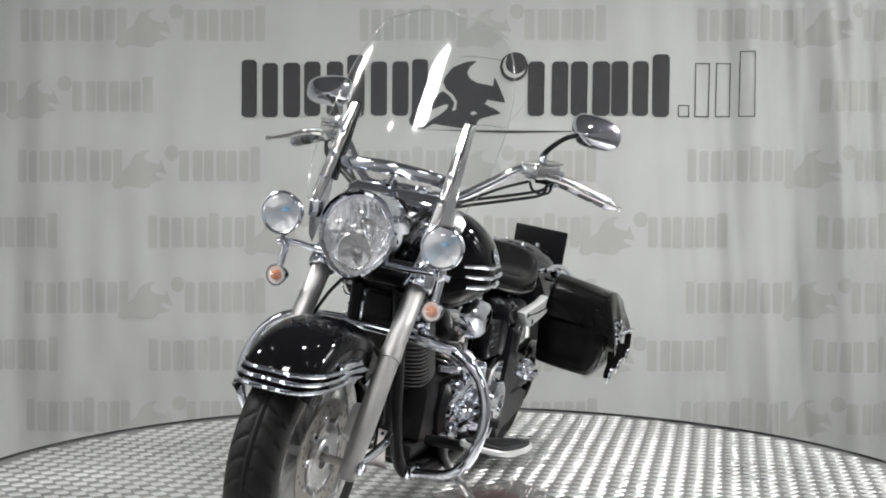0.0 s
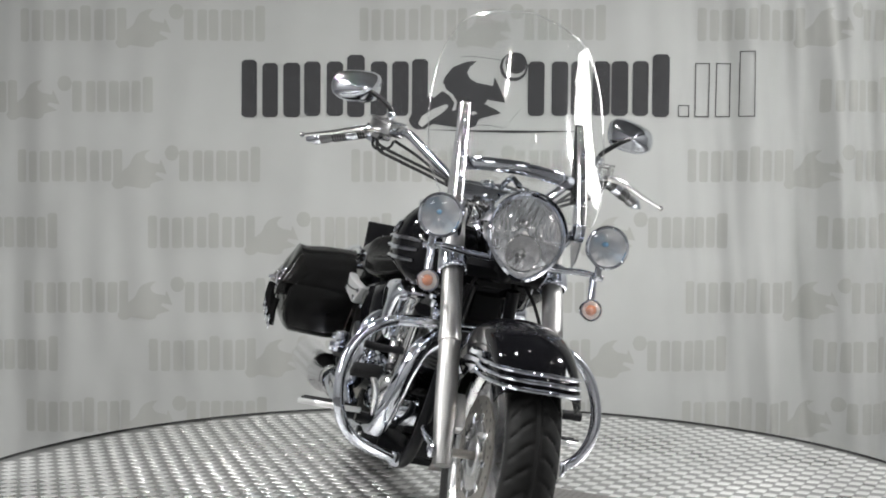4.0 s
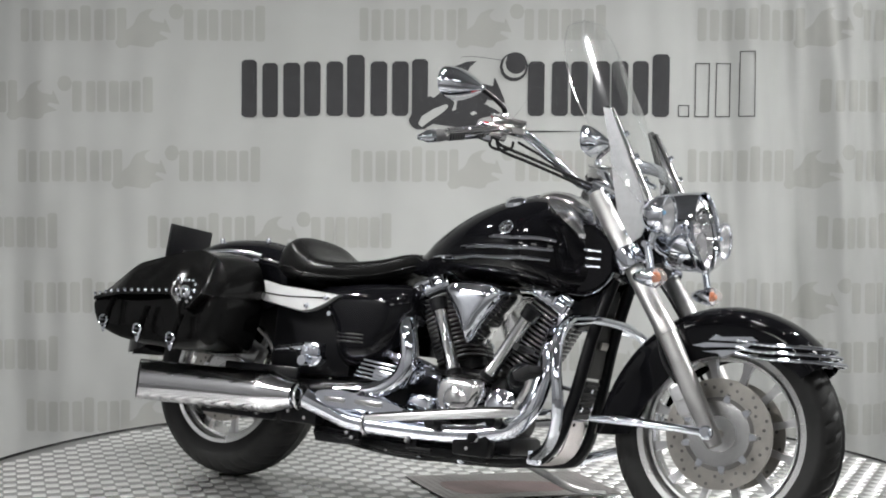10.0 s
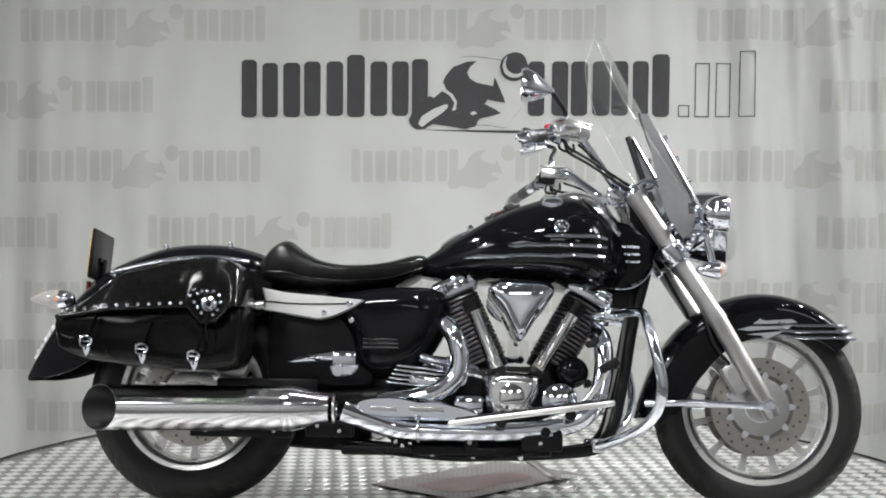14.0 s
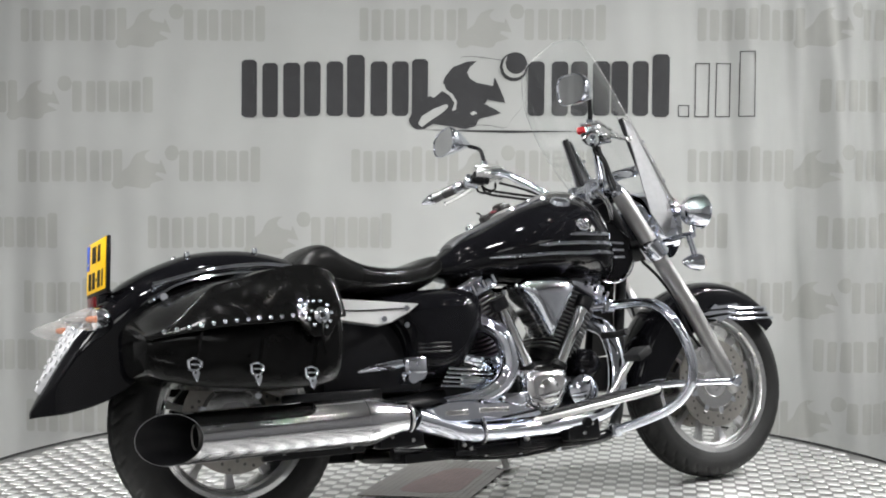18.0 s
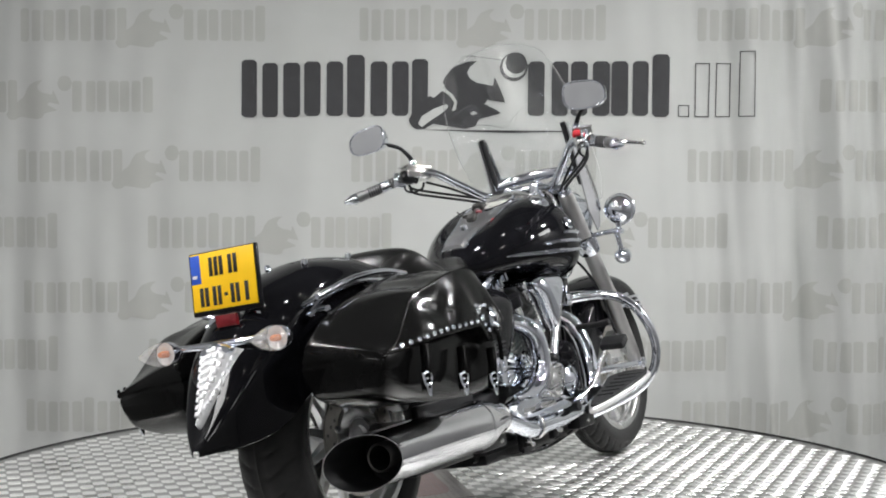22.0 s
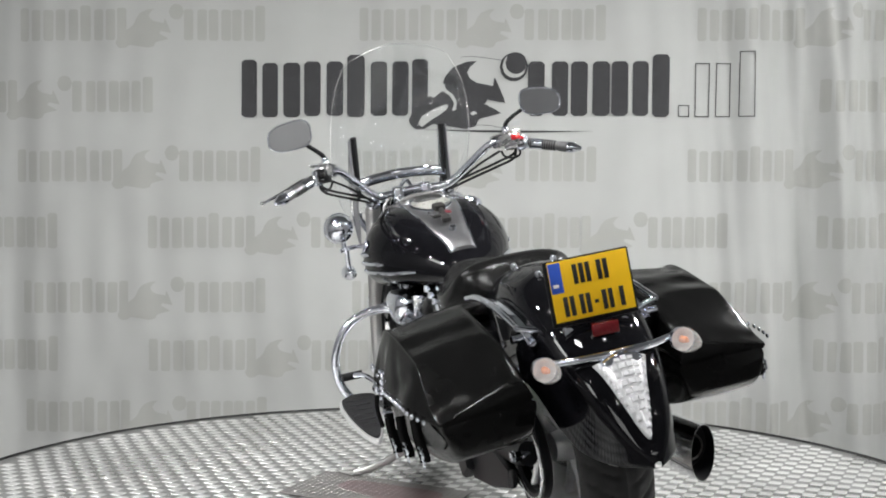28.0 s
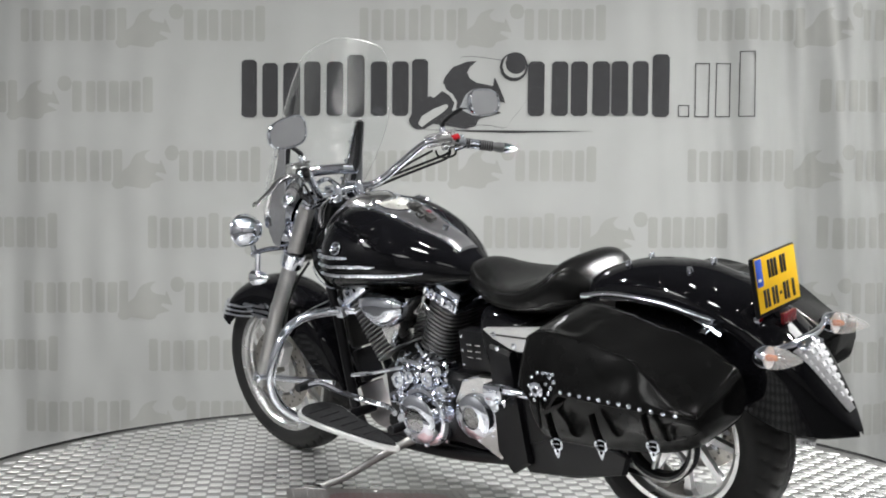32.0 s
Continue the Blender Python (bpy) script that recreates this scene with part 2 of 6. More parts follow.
def lerp_table(table, x):
    """Smooth values out of rows (x, a, b, ...)."""
    t = sorted(table)
    if x <= t[0][0]:
        return t[0][1:]
    if x >= t[-1][0]:
        return t[-1][1:]
    for i in range(len(t) - 1):
        if t[i][0] <= x <= t[i + 1][0]:
            a, b, c, d = t[max(i - 1, 0)], t[i], t[i + 1], t[min(i + 2, len(t) - 1)]
            s = (x - b[0]) / (c[0] - b[0])
            h = c[0] - b[0]
            out = []
            for k in range(1, len(b)):
                m0 = (c[k] - a[k]) / ((c[0] - a[0]) or 1) * h
                m1 = (d[k] - b[k]) / ((d[0] - b[0]) or 1) * h
                out.append((2 * s ** 3 - 3 * s * s + 1) * b[k] + (s ** 3 - 2 * s * s + s) * m0 + (-2 * s ** 3 + 3 * s * s) * c[k] + (s ** 3 - s * s) * m1)
            return tuple(out)


def mirror_y(geo):
    return [Vector((v[0], -v[1], v[2])) for v in geo[0]], [tuple(reversed(f)) for f in geo[1]]


def sided(geo, s):
    """Side s = -1: right as built; s = 1: mirrored to the left."""
    return geo if s < 0 else mirror_y(geo)


# ---- the hall ----
FLOOR = mat("grey_hall_floor", (0.12, 0.12, 0.12), 0.5, 0, 0.2, 3, 0.2, 60)
WALL = mat("grey_hall_wall", (0.42, 0.42, 0.425), 0.8, 0, 0.15, 4, 0.2, 60)
# paler copy of the wall, added out of view to brighten the mirrors
PALE_WALL = mat("pale_hall_wall", (0.72, 0.72, 0.72), 0.8, 0, 0.08, 4, 0.2, 60)
ROOF = mat("grey_hall_ceiling", (0.22, 0.22, 0.225), 0.8, 0, 0.15, 4, 0.2, 60)


def slab(name, x0, x1, y0, y1, z0, z1, material, label):
    ob = part(name, block(((x0 + x1) / 2, (y0 + y1) / 2, (z0 + z1) / 2), (x1 - x0, y1 - y0, z1 - z0), 0.005), material, None)
    return tagged(ob, label, name.split("_")[0], kind="structure")


slab("floor", -5.2, 5.2, -7.2, 3.6, -0.2, 0.0, FLOOR, "plain grey concrete floor of the show hall")
slab("ceiling", -5.2, 5.2, -7.2, 3.6, CEIL, CEIL + 0.2, ROOF, "grey ceiling of the show hall")
slab("wall_west", -5.2, -5.0, -7.2, 3.6, 0.0, CEIL, WALL, "plain grey side wall of the hall")
slab("wall_east", 5.0, 5.2, -7.2, 3.6, 0.0, CEIL, WALL, "plain grey side wall of the hall")
slab("wall_north", -5.0, 5.0, 3.4, 3.6, 0.0, CEIL, WALL, "plain grey wall behind the curtain")
slab("wall_south", -5.0, 5.0, -7.2, -7.0, 0.0, CEIL, PALE_WALL, "plain unseen wall facing the stage, pale to brighten reflections")
WHITE_METAL = mat("white_lamp_metal", (0.75, 0.75, 0.75), 0.4, 0, 0.06, 20)
for lx, ly, lp, ls in SPOTS:
    lamp = tagged(new("ceiling_spot"), "small white spot lamp turned to the stage", "lamp", "ceiling spots")
    lamp.matrix_world = look((lx, ly, CEIL - 0.16), STAGE)
    part("housing", lathe([(0.135, 0.0), (0.14, 0.005), (0.14, 0.09), (0.08, 0.11), (0.0, 0.11)], (0, 0, 0), (0, 0, 1), 24, cap=False), WHITE_METAL, lamp)
    part("stem", tube([(0, 0, 0.10), (0, 0, 0.14), (0, 0.02, 0.17)], 0.012, 8), WHITE_METAL, lamp)

# rows of small lit downlights between the lamps
GLOW = bpy.data.materials.new("lit_bulb")
GLOW.use_nodes = True
GLOW.node_tree.nodes["Principled BSDF"].inputs["Emission Color"].default_value = (1.0, 0.97, 0.92, 1)
GLOW.node_tree.nodes["Principled BSDF"].inputs["Emission Strength"].default_value = 170.0
for lx, ly in [(x, y) for y in (-5.9, -4.3, -3.1, -1.7, -0.2) for x in (-3.3, -1.7, 0.9, 2.3, 3.4)] + [(-4.4, -0.4), (4.4, -0.2), (-4.4, -3.6), (4.4, -3.6)]:
    lamp = tagged(new("downlight"), "small round white downlight in the hall ceiling", "lamp", "hall downlights")
    lamp.location = (lx, ly, CEIL)
    part("housing", lathe([(0.034, -0.028), (0.040, -0.030), (0.062, -0.008), (0.062, 0.0)], (0, 0, 0), (0, 0, 1), 20, cap=False), WHITE_METAL, lamp)
    part("bulb", lathe([(0.0, -0.024), (0.024, -0.022), (0.033, -0.014)], (0, 0, 0), (0, 0, 1), 16, cap=False), GLOW, lamp)

panel_lamp = tagged(new("panel_lamp"), "flat white panel lamp under the ceiling", "lamp")
panel_lamp.location = (PANEL[0], PANEL[1], CEIL)
part("housing", block((0, 0.0, -0.04), (0.50, 0.32, 0.08), 0.01), WHITE_METAL, panel_lamp)
# housings of the added fill lamps
for lx, ly in FILL_LAMPS:
    lamp = tagged(new("ceiling_lamp"), "unseen square white fill lamp added under the hall ceiling", "lamp", "hall lamps")
    lamp.location = (lx, ly, CEIL)
    part("housing", block((0, 0, -0.07), (1.2, 1.2, 0.14), 0.01), WHITE_METAL, lamp)

# printed curtain behind the stage
YC = 2.2


def fold(x, z):
    """How far the cloth hangs out of its plane."""
    soft = 0.010 * math.sin(x * 5.1 + 0.6) + 0.006 * math.sin(x * 11.7 + z * 0.5)
    e = max(0.0, min(1.0, (x - 0.9) / 0.9))
    deep = e * (0.044 * math.sin(x * 15.0 + z * 1.1) + 0.018 * math.sin(x * 27.0 - z * 1.6 + 1.0))
    fine = e * (0.0095 * math.sin(x * 47.0 + z * 4.2) + 0.0045 * math.sin(x * 83.0 + z * 5.9))
    w = max(0.0, min(1.0, (-x - 1.3) / 0.8))
    crease = 0.0025 * math.sin(x * 31.0 + 3.0 * math.sin(z * 2.1 + x)) + 0.002 * math.sin(z * 9.0 + 4.0 * math.sin(x * 3.3))
    return soft + deep + fine + crease + w * (0.016 * math.sin(x * 14 + z * 0.7) + 0.006 * math.sin(x * 37 - z * 1.2))


def cloth_geo(x0, x1, z0, z1, step, off):
    nx, nz = max(1, round((x1 - x0) / step)), max(1, round((z1 - z0) / (step * 4)))
    vs = [Vector((x0 + (x1 - x0) * i / nx, YC + fold(x0 + (x1 - x0) * i / nx, z0 + (z1 - z0) * j / nz) - off, z0 + (z1 - z0) * j / nz))
          for j in range(nz + 1) for i in range(nx + 1)]
    fs = [(j * (nx + 1) + i, j * (nx + 1) + i + 1, (j + 1) * (nx + 1) + i + 1, (j + 1) * (nx + 1) + i) for j in range(nz) for i in range(nx)]
    return vs, fs


CLOTH = mat("white_curtain_cloth", (0.50, 0.508, 0.495), 0.85, 0, 0.05, 5, 0.25, 500)
PRINT_DARK = mat("dark_grey_print", (0.042, 0.042, 0.045), 0.75, 0, 0.12, 8, 0.2, 500)
PRINT_PALE = mat("pale_grey_print", (0.428, 0.43, 0.408), 0.85, 0, 0.06, 8, 0.2, 500)
front = cloth_geo(-4.9, 4.9, 0.02, 3.9, 0.016, 0.0)
back = ([v + Vector((0, 0.004, 0)) for v in front[0]], [tuple(reversed(f)) for f in front[1]])
curtain = part("curtain", merge(front, back), CLOTH, None, angle=180)
tagged(curtain, "pale grey printed cloth curtain hanging in soft folds", "curtain", kind="structure")


def flat_on_cloth(poly, off, step=0.008):
    """A printed outline (x, z) laid on the cloth in narrow upright strips."""
    x0, x1 = min(q[0] for q in poly), max(q[0] for q in poly)
    n = max(2, round((x1 - x0) / step))
    vs, fs = [], []

    def cuts(x):
        zs = []
        for (ax, az), (bx, bz) in zip(poly, poly[1:] + poly[:1]):
            if (ax <= x) != (bx <= x):
                zs.append(az + (bz - az) * (x - ax) / (bx - ax))
        return sorted(zs)
    for i in range(n):
        a, b = x0 + (x1 - x0) * (i + 0.002) / n, x0 + (x1 - x0) * (i + 0.998) / n
        ca, cb, cm = cuts(a), cuts(b), cuts((a + b) / 2)
        if len(ca) != len(cm):
            ca = cm
        if len(cb) != len(cm):
            cb = cm
        for k in range(0, len(cm) - 1, 2):
            m = len(vs)
            for x, z in ((a, ca[k]), (b, cb[k]), (b, cb[k + 1]), (a, ca[k + 1])):
                vs.append(Vector((x, YC + fold(x, z) - off, z)))
            fs.append((m, m + 1, m + 2, m + 3))
    return vs, fs


# bars of the mark: left, right, bottom, top in a strip 763 long and 110 high
STROKES = [(a - 3.6, b + 3.6, c - 2 if c else 0, d + 4 if d < 100 else d) for a, b, c, d in [(0, 20, 0, 98), (37, 58, 0, 92), (75, 98, 0, 92), (112, 134, 4, 94), (152, 174, 4, 94), (188, 212, 0, 110),
           (230, 252, 4, 94), (268, 290, 4, 94), (303, 324, 0, 98), (508, 530, 4, 94), (550, 572, 4, 94),
           (584, 606, 4, 94), (622, 645, 4, 94), (655, 677, 4, 94), (692, 713, 4, 94), (727, 750, 0, 110)]]
EMBLEM = [(a - 427, 207 - b) for a, b in ((721, 212), (725, 222), (734, 229), (750, 228), (764, 219), (792, 223), (822, 228), (840, 223), (845, 211), (854, 208), (885, 200), (872, 192), (856, 184), (860, 176), (892, 182), (887, 168), (880, 152), (872, 135), (870, 152), (856, 149), (840, 146), (828, 138), (824, 128), (829, 118), (841, 108), (823, 109), (798, 119), (785, 135), (780, 149), (773, 159), (757, 171), (742, 181), (728, 198))]


def mark(x0, z0, k, material, off, slope=0.0, lit="printed mark of upright bars"):
    geos = []
    for a, b, c, d in STROKES:
        xa, xb = x0 + a * k, x0 + b * k
        zz = z0 + a * k * slope
        w = (b - a) * 0.18 * k
        poly = [(xa, zz + c * k + w), (xa + w, zz + c * k), (xb - w, zz + c * k), (xb, zz + c * k + w),
                (xb, zz + d * k - w), (xb - w, zz + d * k), (xa + w, zz + d * k), (xa, zz + d * k - w)]
        bar = part("bar", flat_on_cloth(poly, off), material, curtain, smooth=False)
    part("swoosh", flat_on_cloth([(x0 + a * k, z0 + b * k + a * k * slope) for a, b in EMBLEM], off, 0.004), material, curtain, smooth=False)
    cx, cz, r = x0 + 481 * k, z0 + 90 * k + 480 * k * slope, 23 * k
    part("dot", flat_on_cloth([(cx + r * math.cos(i * math.pi / 10), cz + r * 1.05 * math.sin(i * math.pi / 10)) for i in range(20)], off), material, curtain, smooth=False)


RATIO = (YC + 4.064) / 6.564
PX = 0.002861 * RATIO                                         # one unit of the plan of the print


def cx_of(u):
    return -0.062 * RATIO + (u - 784) * PX


def cz_of(u, v):
    return PLATE_Z + 0.970 - 0.300 * RATIO - (v - 441) * PX + (u - 784) * PX * 0.009


mark(cx_of(427), cz_of(427, 207), PX, PRINT_DARK, 0.0035, 0.009)
for poly in ([(738, 219), (744, 206), (764, 193), (787, 184), (792, 188), (780, 200), (760, 213), (744, 225)],
             [(758, 170), (764, 153), (774, 145), (784, 149), (786, 158), (798, 166), (806, 179), (805, 194), (797, 196), (802, 182), (793, 169), (780, 161), (765, 173)],
             [(829, 200), (837, 196), (842, 200), (834, 204)]):
    part("swoosh", flat_on_cloth([(cx_of(a), cz_of(a, b)) for a, b in poly], 0.0050, 0.004), CLOTH, curtain, smooth=False)
for u, v, r, m, off in ((906, 119, 25, PRINT_DARK, 0.0042), (907, 117, 21, CLOTH, 0.0058), (910, 112, 19, PRINT_DARK, 0.0074)):
    part("dot", flat_on_cloth([(cx_of(u + r * math.cos(i * math.pi / 12)), cz_of(u, v + r * math.sin(i * math.pi / 12))) for i in range(24)], off), m, curtain, smooth=False)


def thin_line(pts, w):
    """A thin printed line through the points."""
    q = [(cx_of(a), cz_of(a, b)) for a, b in pts]
    part("swoosh", flat_on_cloth(q + [(x + w * 0.4, z + w) for x, z in q[::-1]], 0.0035, 0.004), PRINT_DARK, curtain, smooth=False)


thin_line([(809, 111), (812, 101), (832, 100), (852, 102), (872, 105), (889, 108)], 0.0022)
thin_line([(836, 221), (865, 222), (888, 227), (897, 224), (903, 212), (920, 192), (934, 170)], 0.0024)
# thin line under the mark, outlined letters as plain thin frames
part("swoosh", flat_on_cloth([(cx_of(735), cz_of(735, 229)), (cx_of(900), cz_of(900, 235)), (cx_of(1050), cz_of(1050, 232)), (cx_of(900), cz_of(900, 230.5))], 0.0035), PRINT_DARK, curtain, smooth=False)


def thin_frame(u0, u1, v0, v1, w=1.6):
    for a, b, c, d in ((u0, u1, v0, v0 + w), (u0, u1, v1 - w, v1), (u0, u0 + w, v0, v1), (u1 - w, u1, v0, v1)):
        part("bar", flat_on_cloth([(cx_of(a), cz_of(a, d)), (cx_of(b), cz_of(b, d)), (cx_of(b), cz_of(b, c)), (cx_of(a), cz_of(a, c))], 0.0035), PRINT_DARK, curtain, smooth=False)


thin_frame(1197, 1217, 186, 207)
thin_frame(1227, 1253, 112, 207)
thin_frame(1264, 1290, 112, 207)
thin_frame(1303, 1330, 92, 207)
for v, starts in ((73, (33, 635, 1232)), (199, (-165, 1450)), (322, (25, 622, 1218)), (440, (-335, 260, 858, 1452)), (556, (35, 625, 1218)),
                  (660, (-335, 262, 860, 1450)), (770, (38, 630, 1215))):
    for u in starts:
        mark(cx_of(u), cz_of(u, v), PX * 0.573, PRINT_PALE, 0.0022, 0.009)

# ---- turntable ----
TREAD = mat("aluminium_tread_plate", (0.33, 0.33, 0.325), 0.32, 0.80, 0.14, 12, 0.15, 300, rough_vary=0.25)
# same aluminium as the deck; the glint of the studs is put into the colour
STUD = mat("worn_tread_stud", (0.84, 0.84, 0.83), 0.40, 0.85, 0.06, 12, 0.05, 300, rough_vary=0.25)
EDGE = mat("black_edge_trim", (0.02, 0.02, 0.02), 0.5, 0, 0.2, 20)
R_TABLE = 1.68
table = tagged(new("turntable"), "round turntable covered with aluminium tread plate", "turntable")
table.location = (0, 0, PLATE_Z)
part("deck", lathe([(0.0, -0.004), (0.8, -0.004), (R_TABLE - 0.006, -0.004), (R_TABLE - 0.006, -0.03), (0.0, -0.03)], (0, 0, 0), (0, 0, 1), 128), TREAD, table)
part("edge_trim", lathe([(R_TABLE - 0.006, -0.03), (R_TABLE - 0.006, 0.002), (R_TABLE - 0.003, 0.004), (R_TABLE, 0.002), (R_TABLE, -0.06), (R_TABLE - 0.05, -0.06)], (0, 0, 0), (0, 0, 1), 128, cap=False), EDGE, table, "black trim round the edge of the deck")
part("skirt", lathe([(R_TABLE - 0.05, -0.03), (R_TABLE - 0.05, -PLATE_Z), (R_TABLE - 0.08, -PLATE_Z), (R_TABLE - 0.08, -0.03)], (0, 0, 0), (0, 0, 1), 96, cap=False), BLACK, table)


def studs():
    """Low flat-topped diamonds in a square grid that lies slightly askew on the deck."""
    vs, fs = [], []
    pitch, askew, reach = 0.0615, radians(5.0), 0.0278
    ca, sa = math.cos(askew), math.sin(askew)
    rnd = random.Random(4)
    for i in range(-28, 29):
        for j in range(-28, 29):
            u, v = (i + 0.23) * pitch, (j + 0.15) * pitch
            x, y = u * ca - v * sa, u * sa + v * ca
            if math.hypot(x, y) > R_TABLE - 0.045:
                continue
            k = len(vs)
            tx, ty = rnd.gauss(0, 0.006), rnd.gauss(0, 0.006)
            for sc, z in ((1.0, -0.004), (0.93, -0.0028)):
                for q in range(8):
                    w = askew + math.pi / 4 * q
                    r = reach * sc * (1.0 if q % 2 == 0 else 0.765)
                    dx, dy = math.cos(w) * r, math.sin(w) * r
                    vs.append(Vector((x + dx, y + dy, z + (dx * tx + dy * ty if sc < 1 else 0))))
            fs.append(tuple(range(k + 8, k + 16)))
            for q in range(8):
                fs.append((k + q, k + (q + 1) % 8, k + 8 + (q + 1) % 8, k + 8 + q))
    return vs, fs


tread_studs = part("tread_studs", studs(), STUD, table, "bright raised studs of the tread plate", smooth=False)
tagged(tread_studs, kind="stuff")

# ---- the motorcycle: x forward, y to its left, z up, upright in its own space ----
bike = tagged(new("motorcycle"), "black chrome-trimmed cruiser motorcycle leaning on its side stand", "motorcycle")
FA, RA = Vector((0.928, 0.0, 0.318)), Vector((-0.797, 0.0, 0.326))
LEAN, YAW = 10.6, -0.83


def tyre_geo(c, R, w, inner, nseg=380, pitch=38, lean=1):
    """Round-shouldered tyre with swept tread grooves."""
    prof = []
    n = 30
    for i in range(n + 1):
        a = math.pi * (i / n - 0.5) * 1.16
        y = w / 2 * math.sin(a) if abs(a) < math.pi / 2 else w / 2 * math.copysign(1, a) * (1 - 0.25 * (abs(a) - math.pi / 2))
        crown = R - (w * 0.36) * (1 - math.cos(min(abs(a), math.pi / 2)))
        prof.append((a, y, crown if abs(a) < math.pi / 2 else crown - (abs(a) - math.pi / 2) * 0.06))
    prof = [(-9, -w * 0.33, inner), (-8, -w * 0.43, inner + 0.012)] + prof + [(8, w * 0.43, inner + 0.012), (9, w * 0.33, inner)]
    vs, fs, m = [], [], len(prof)
    for j in range(nseg):
        th = 2 * math.pi * j / nseg
        for a, y, r in prof:
            d = 0.0
            if abs(a) < 1.25:
                u = (j / nseg * pitch + abs(a) * 0.95 + (0.5 if a > 0 else 0.0)) % 1.0
                if 0.18 < abs(a) < 1.15 and u < 0.18:
                    d = 0.0048
                if abs(abs(a) - 0.12) < 0.04:
                    d = 0.004
            vs.append(c + Vector((math.cos(th) * (r - d), y, math.sin(th) * (r - d))))
    for j in range(nseg):
        k = (j + 1) % nseg
        for i in range(m - 1):
            fs.append((j * m + i, j * m + i + 1, k * m + i + 1, k * m + i))
    return vs, fs


def wheel(name, c, R, w, rim, width, nspokes, disc_sides, disc_r):
    wh = part(name, lathe([(0.0, -width * 0.42), (0.036, -width * 0.42), (0.040, -width * 0.3), (0.046, 0), (0.040, width * 0.3), (0.036, width * 0.42), (0.0, width * 0.42)], c, (0, 1, 0), 32), ALLOY, bike, "cast alloy wheel with straight spokes")
    part("tyre", tyre_geo(c, R, w, rim - 0.008), RUBBER, wh, "black rubber tyre with swept tread grooves")
    hw = width / 2
    part("rim", lathe([(rim - 0.012, -hw), (rim + 0.004, -hw - 0.003), (rim + 0.010, -hw + 0.003), (rim + 0.004, -hw + 0.010), (rim - 0.012, -hw + 0.016), (rim - 0.030, -hw + 0.022),
                       (rim - 0.034, 0), (rim - 0.030, hw - 0.022), (rim - 0.012, hw - 0.016), (rim + 0.004, hw - 0.010), (rim + 0.010, hw - 0.003), (rim + 0.004, hw + 0.003), (rim - 0.012, hw),
                       (rim - 0.022, hw - 0.012), (rim - 0.026, 0), (rim - 0.022, -hw + 0.012), (rim - 0.012, -hw)], c, (0, 1, 0), 96, cap=False), SATIN, wh, "bright machined rim with a polished lip")
    L0, L1 = 0.038, rim - 0.028
    sp = bridge([[(r, s * wd * a, s2 * hh) for a, s2 in ((-1, -1), (1, -1), (1, 1), (-1, 1))] for r, wd, hh, s in
                 ((L0, 0.018, 0.014, 1), (L0 + 0.06, 0.010, 0.010, 1), (L1 - 0.03, 0.009, 0.009, 1), (L1, 0.014, 0.014, 1))])
    first = None
    for k in range(nspokes):
        m = Matrix.Translation(c) @ Matrix.Rotation(-2 * math.pi * (k + 0.5) / nspokes, 4, "Y")
        if first is None:
            first = part("spoke", sp, ALLOY, wh)
            first.matrix_basis = m
        else:
            again(first, wh, m)
    for s in disc_sides:
        y = s * (width * 0.42 + 0.012)
        o = c + Vector((0, y, 0))
        prof = [(disc_r * 0.66, -0.0025), (disc_r, -0.0025), (disc_r, 0.0025), (disc_r * 0.66, 0.0025), (disc_r * 0.66, -0.0025)]
        part("brake_disc", lathe(prof, o, (0, 1, 0), 72, cap=False), STEEL, wh, "drilled steel brake disc")
        part("disc_carrier", lathe([(0.03, -0.004), (disc_r * 0.60, -0.004), (disc_r * 0.66, -0.002), (disc_r * 0.66, 0.002), (disc_r * 0.60, 0.004), (0.03, 0.004), (0.03, -0.004)], o, (0, 1, 0), 48, cap=False), SATIN, wh, "pale alloy brake disc carrier")
        # dark ring and dark plugs on the solid disc paint its shaded openings
        part("disc_gap", lathe([(disc_r * 0.59, -0.0046), (disc_r * 0.665, -0.0046), (disc_r * 0.665, 0.0046), (disc_r * 0.59, 0.0046), (disc_r * 0.59, -0.0046)], o, (0, 1, 0), 60, cap=False), DISC_GAP, wh)
        holes = []
        for k in range(36):
            a = 2 * math.pi * k / 36
            rr = disc_r * (0.76, 0.84, 0.92)[k % 3]
            holes.append(lathe([(0.0, -0.0031), (0.0048, -0.0031), (0.0048, 0.0031), (0.0, 0.0031)], o + Vector((math.cos(a) * rr, 0, math.sin(a) * rr)), (0, 1, 0), 8))
        tagged(part("drill_holes", merge(*holes), DISC_GAP, wh), kind="stuff")
        bolts = []
        for k in range(9):
            a = 2 * math.pi * k / 9
            bolts.append(lathe([(0.0, -0.006), (0.009, -0.006), (0.010, 0.0), (0.009, 0.006), (0.0, 0.006)], o + Vector((math.cos(a) * disc_r * 0.63, 0, math.sin(a) * disc_r * 0.63)), (0, 1, 0), 10))
        tab = prism([(disc_r * 0.56, -0.013), (disc_r * 0.72, -0.008), (disc_r * 0.74, 0.0), (disc_r * 0.72, 0.008), (disc_r * 0.56, 0.013)], -0.0052, 0.0052, 0.002)
        first_tab = None
        for k in range(9):
            m = Matrix.Translation(o) @ Matrix.Rotation(2 * math.pi * k / 9, 4, "Y")
            if first_tab is None:
                first_tab = part("carrier_tab", tab, SATIN, wh)
                first_tab.matrix_basis = m
            else:
                again(first_tab, wh, m)
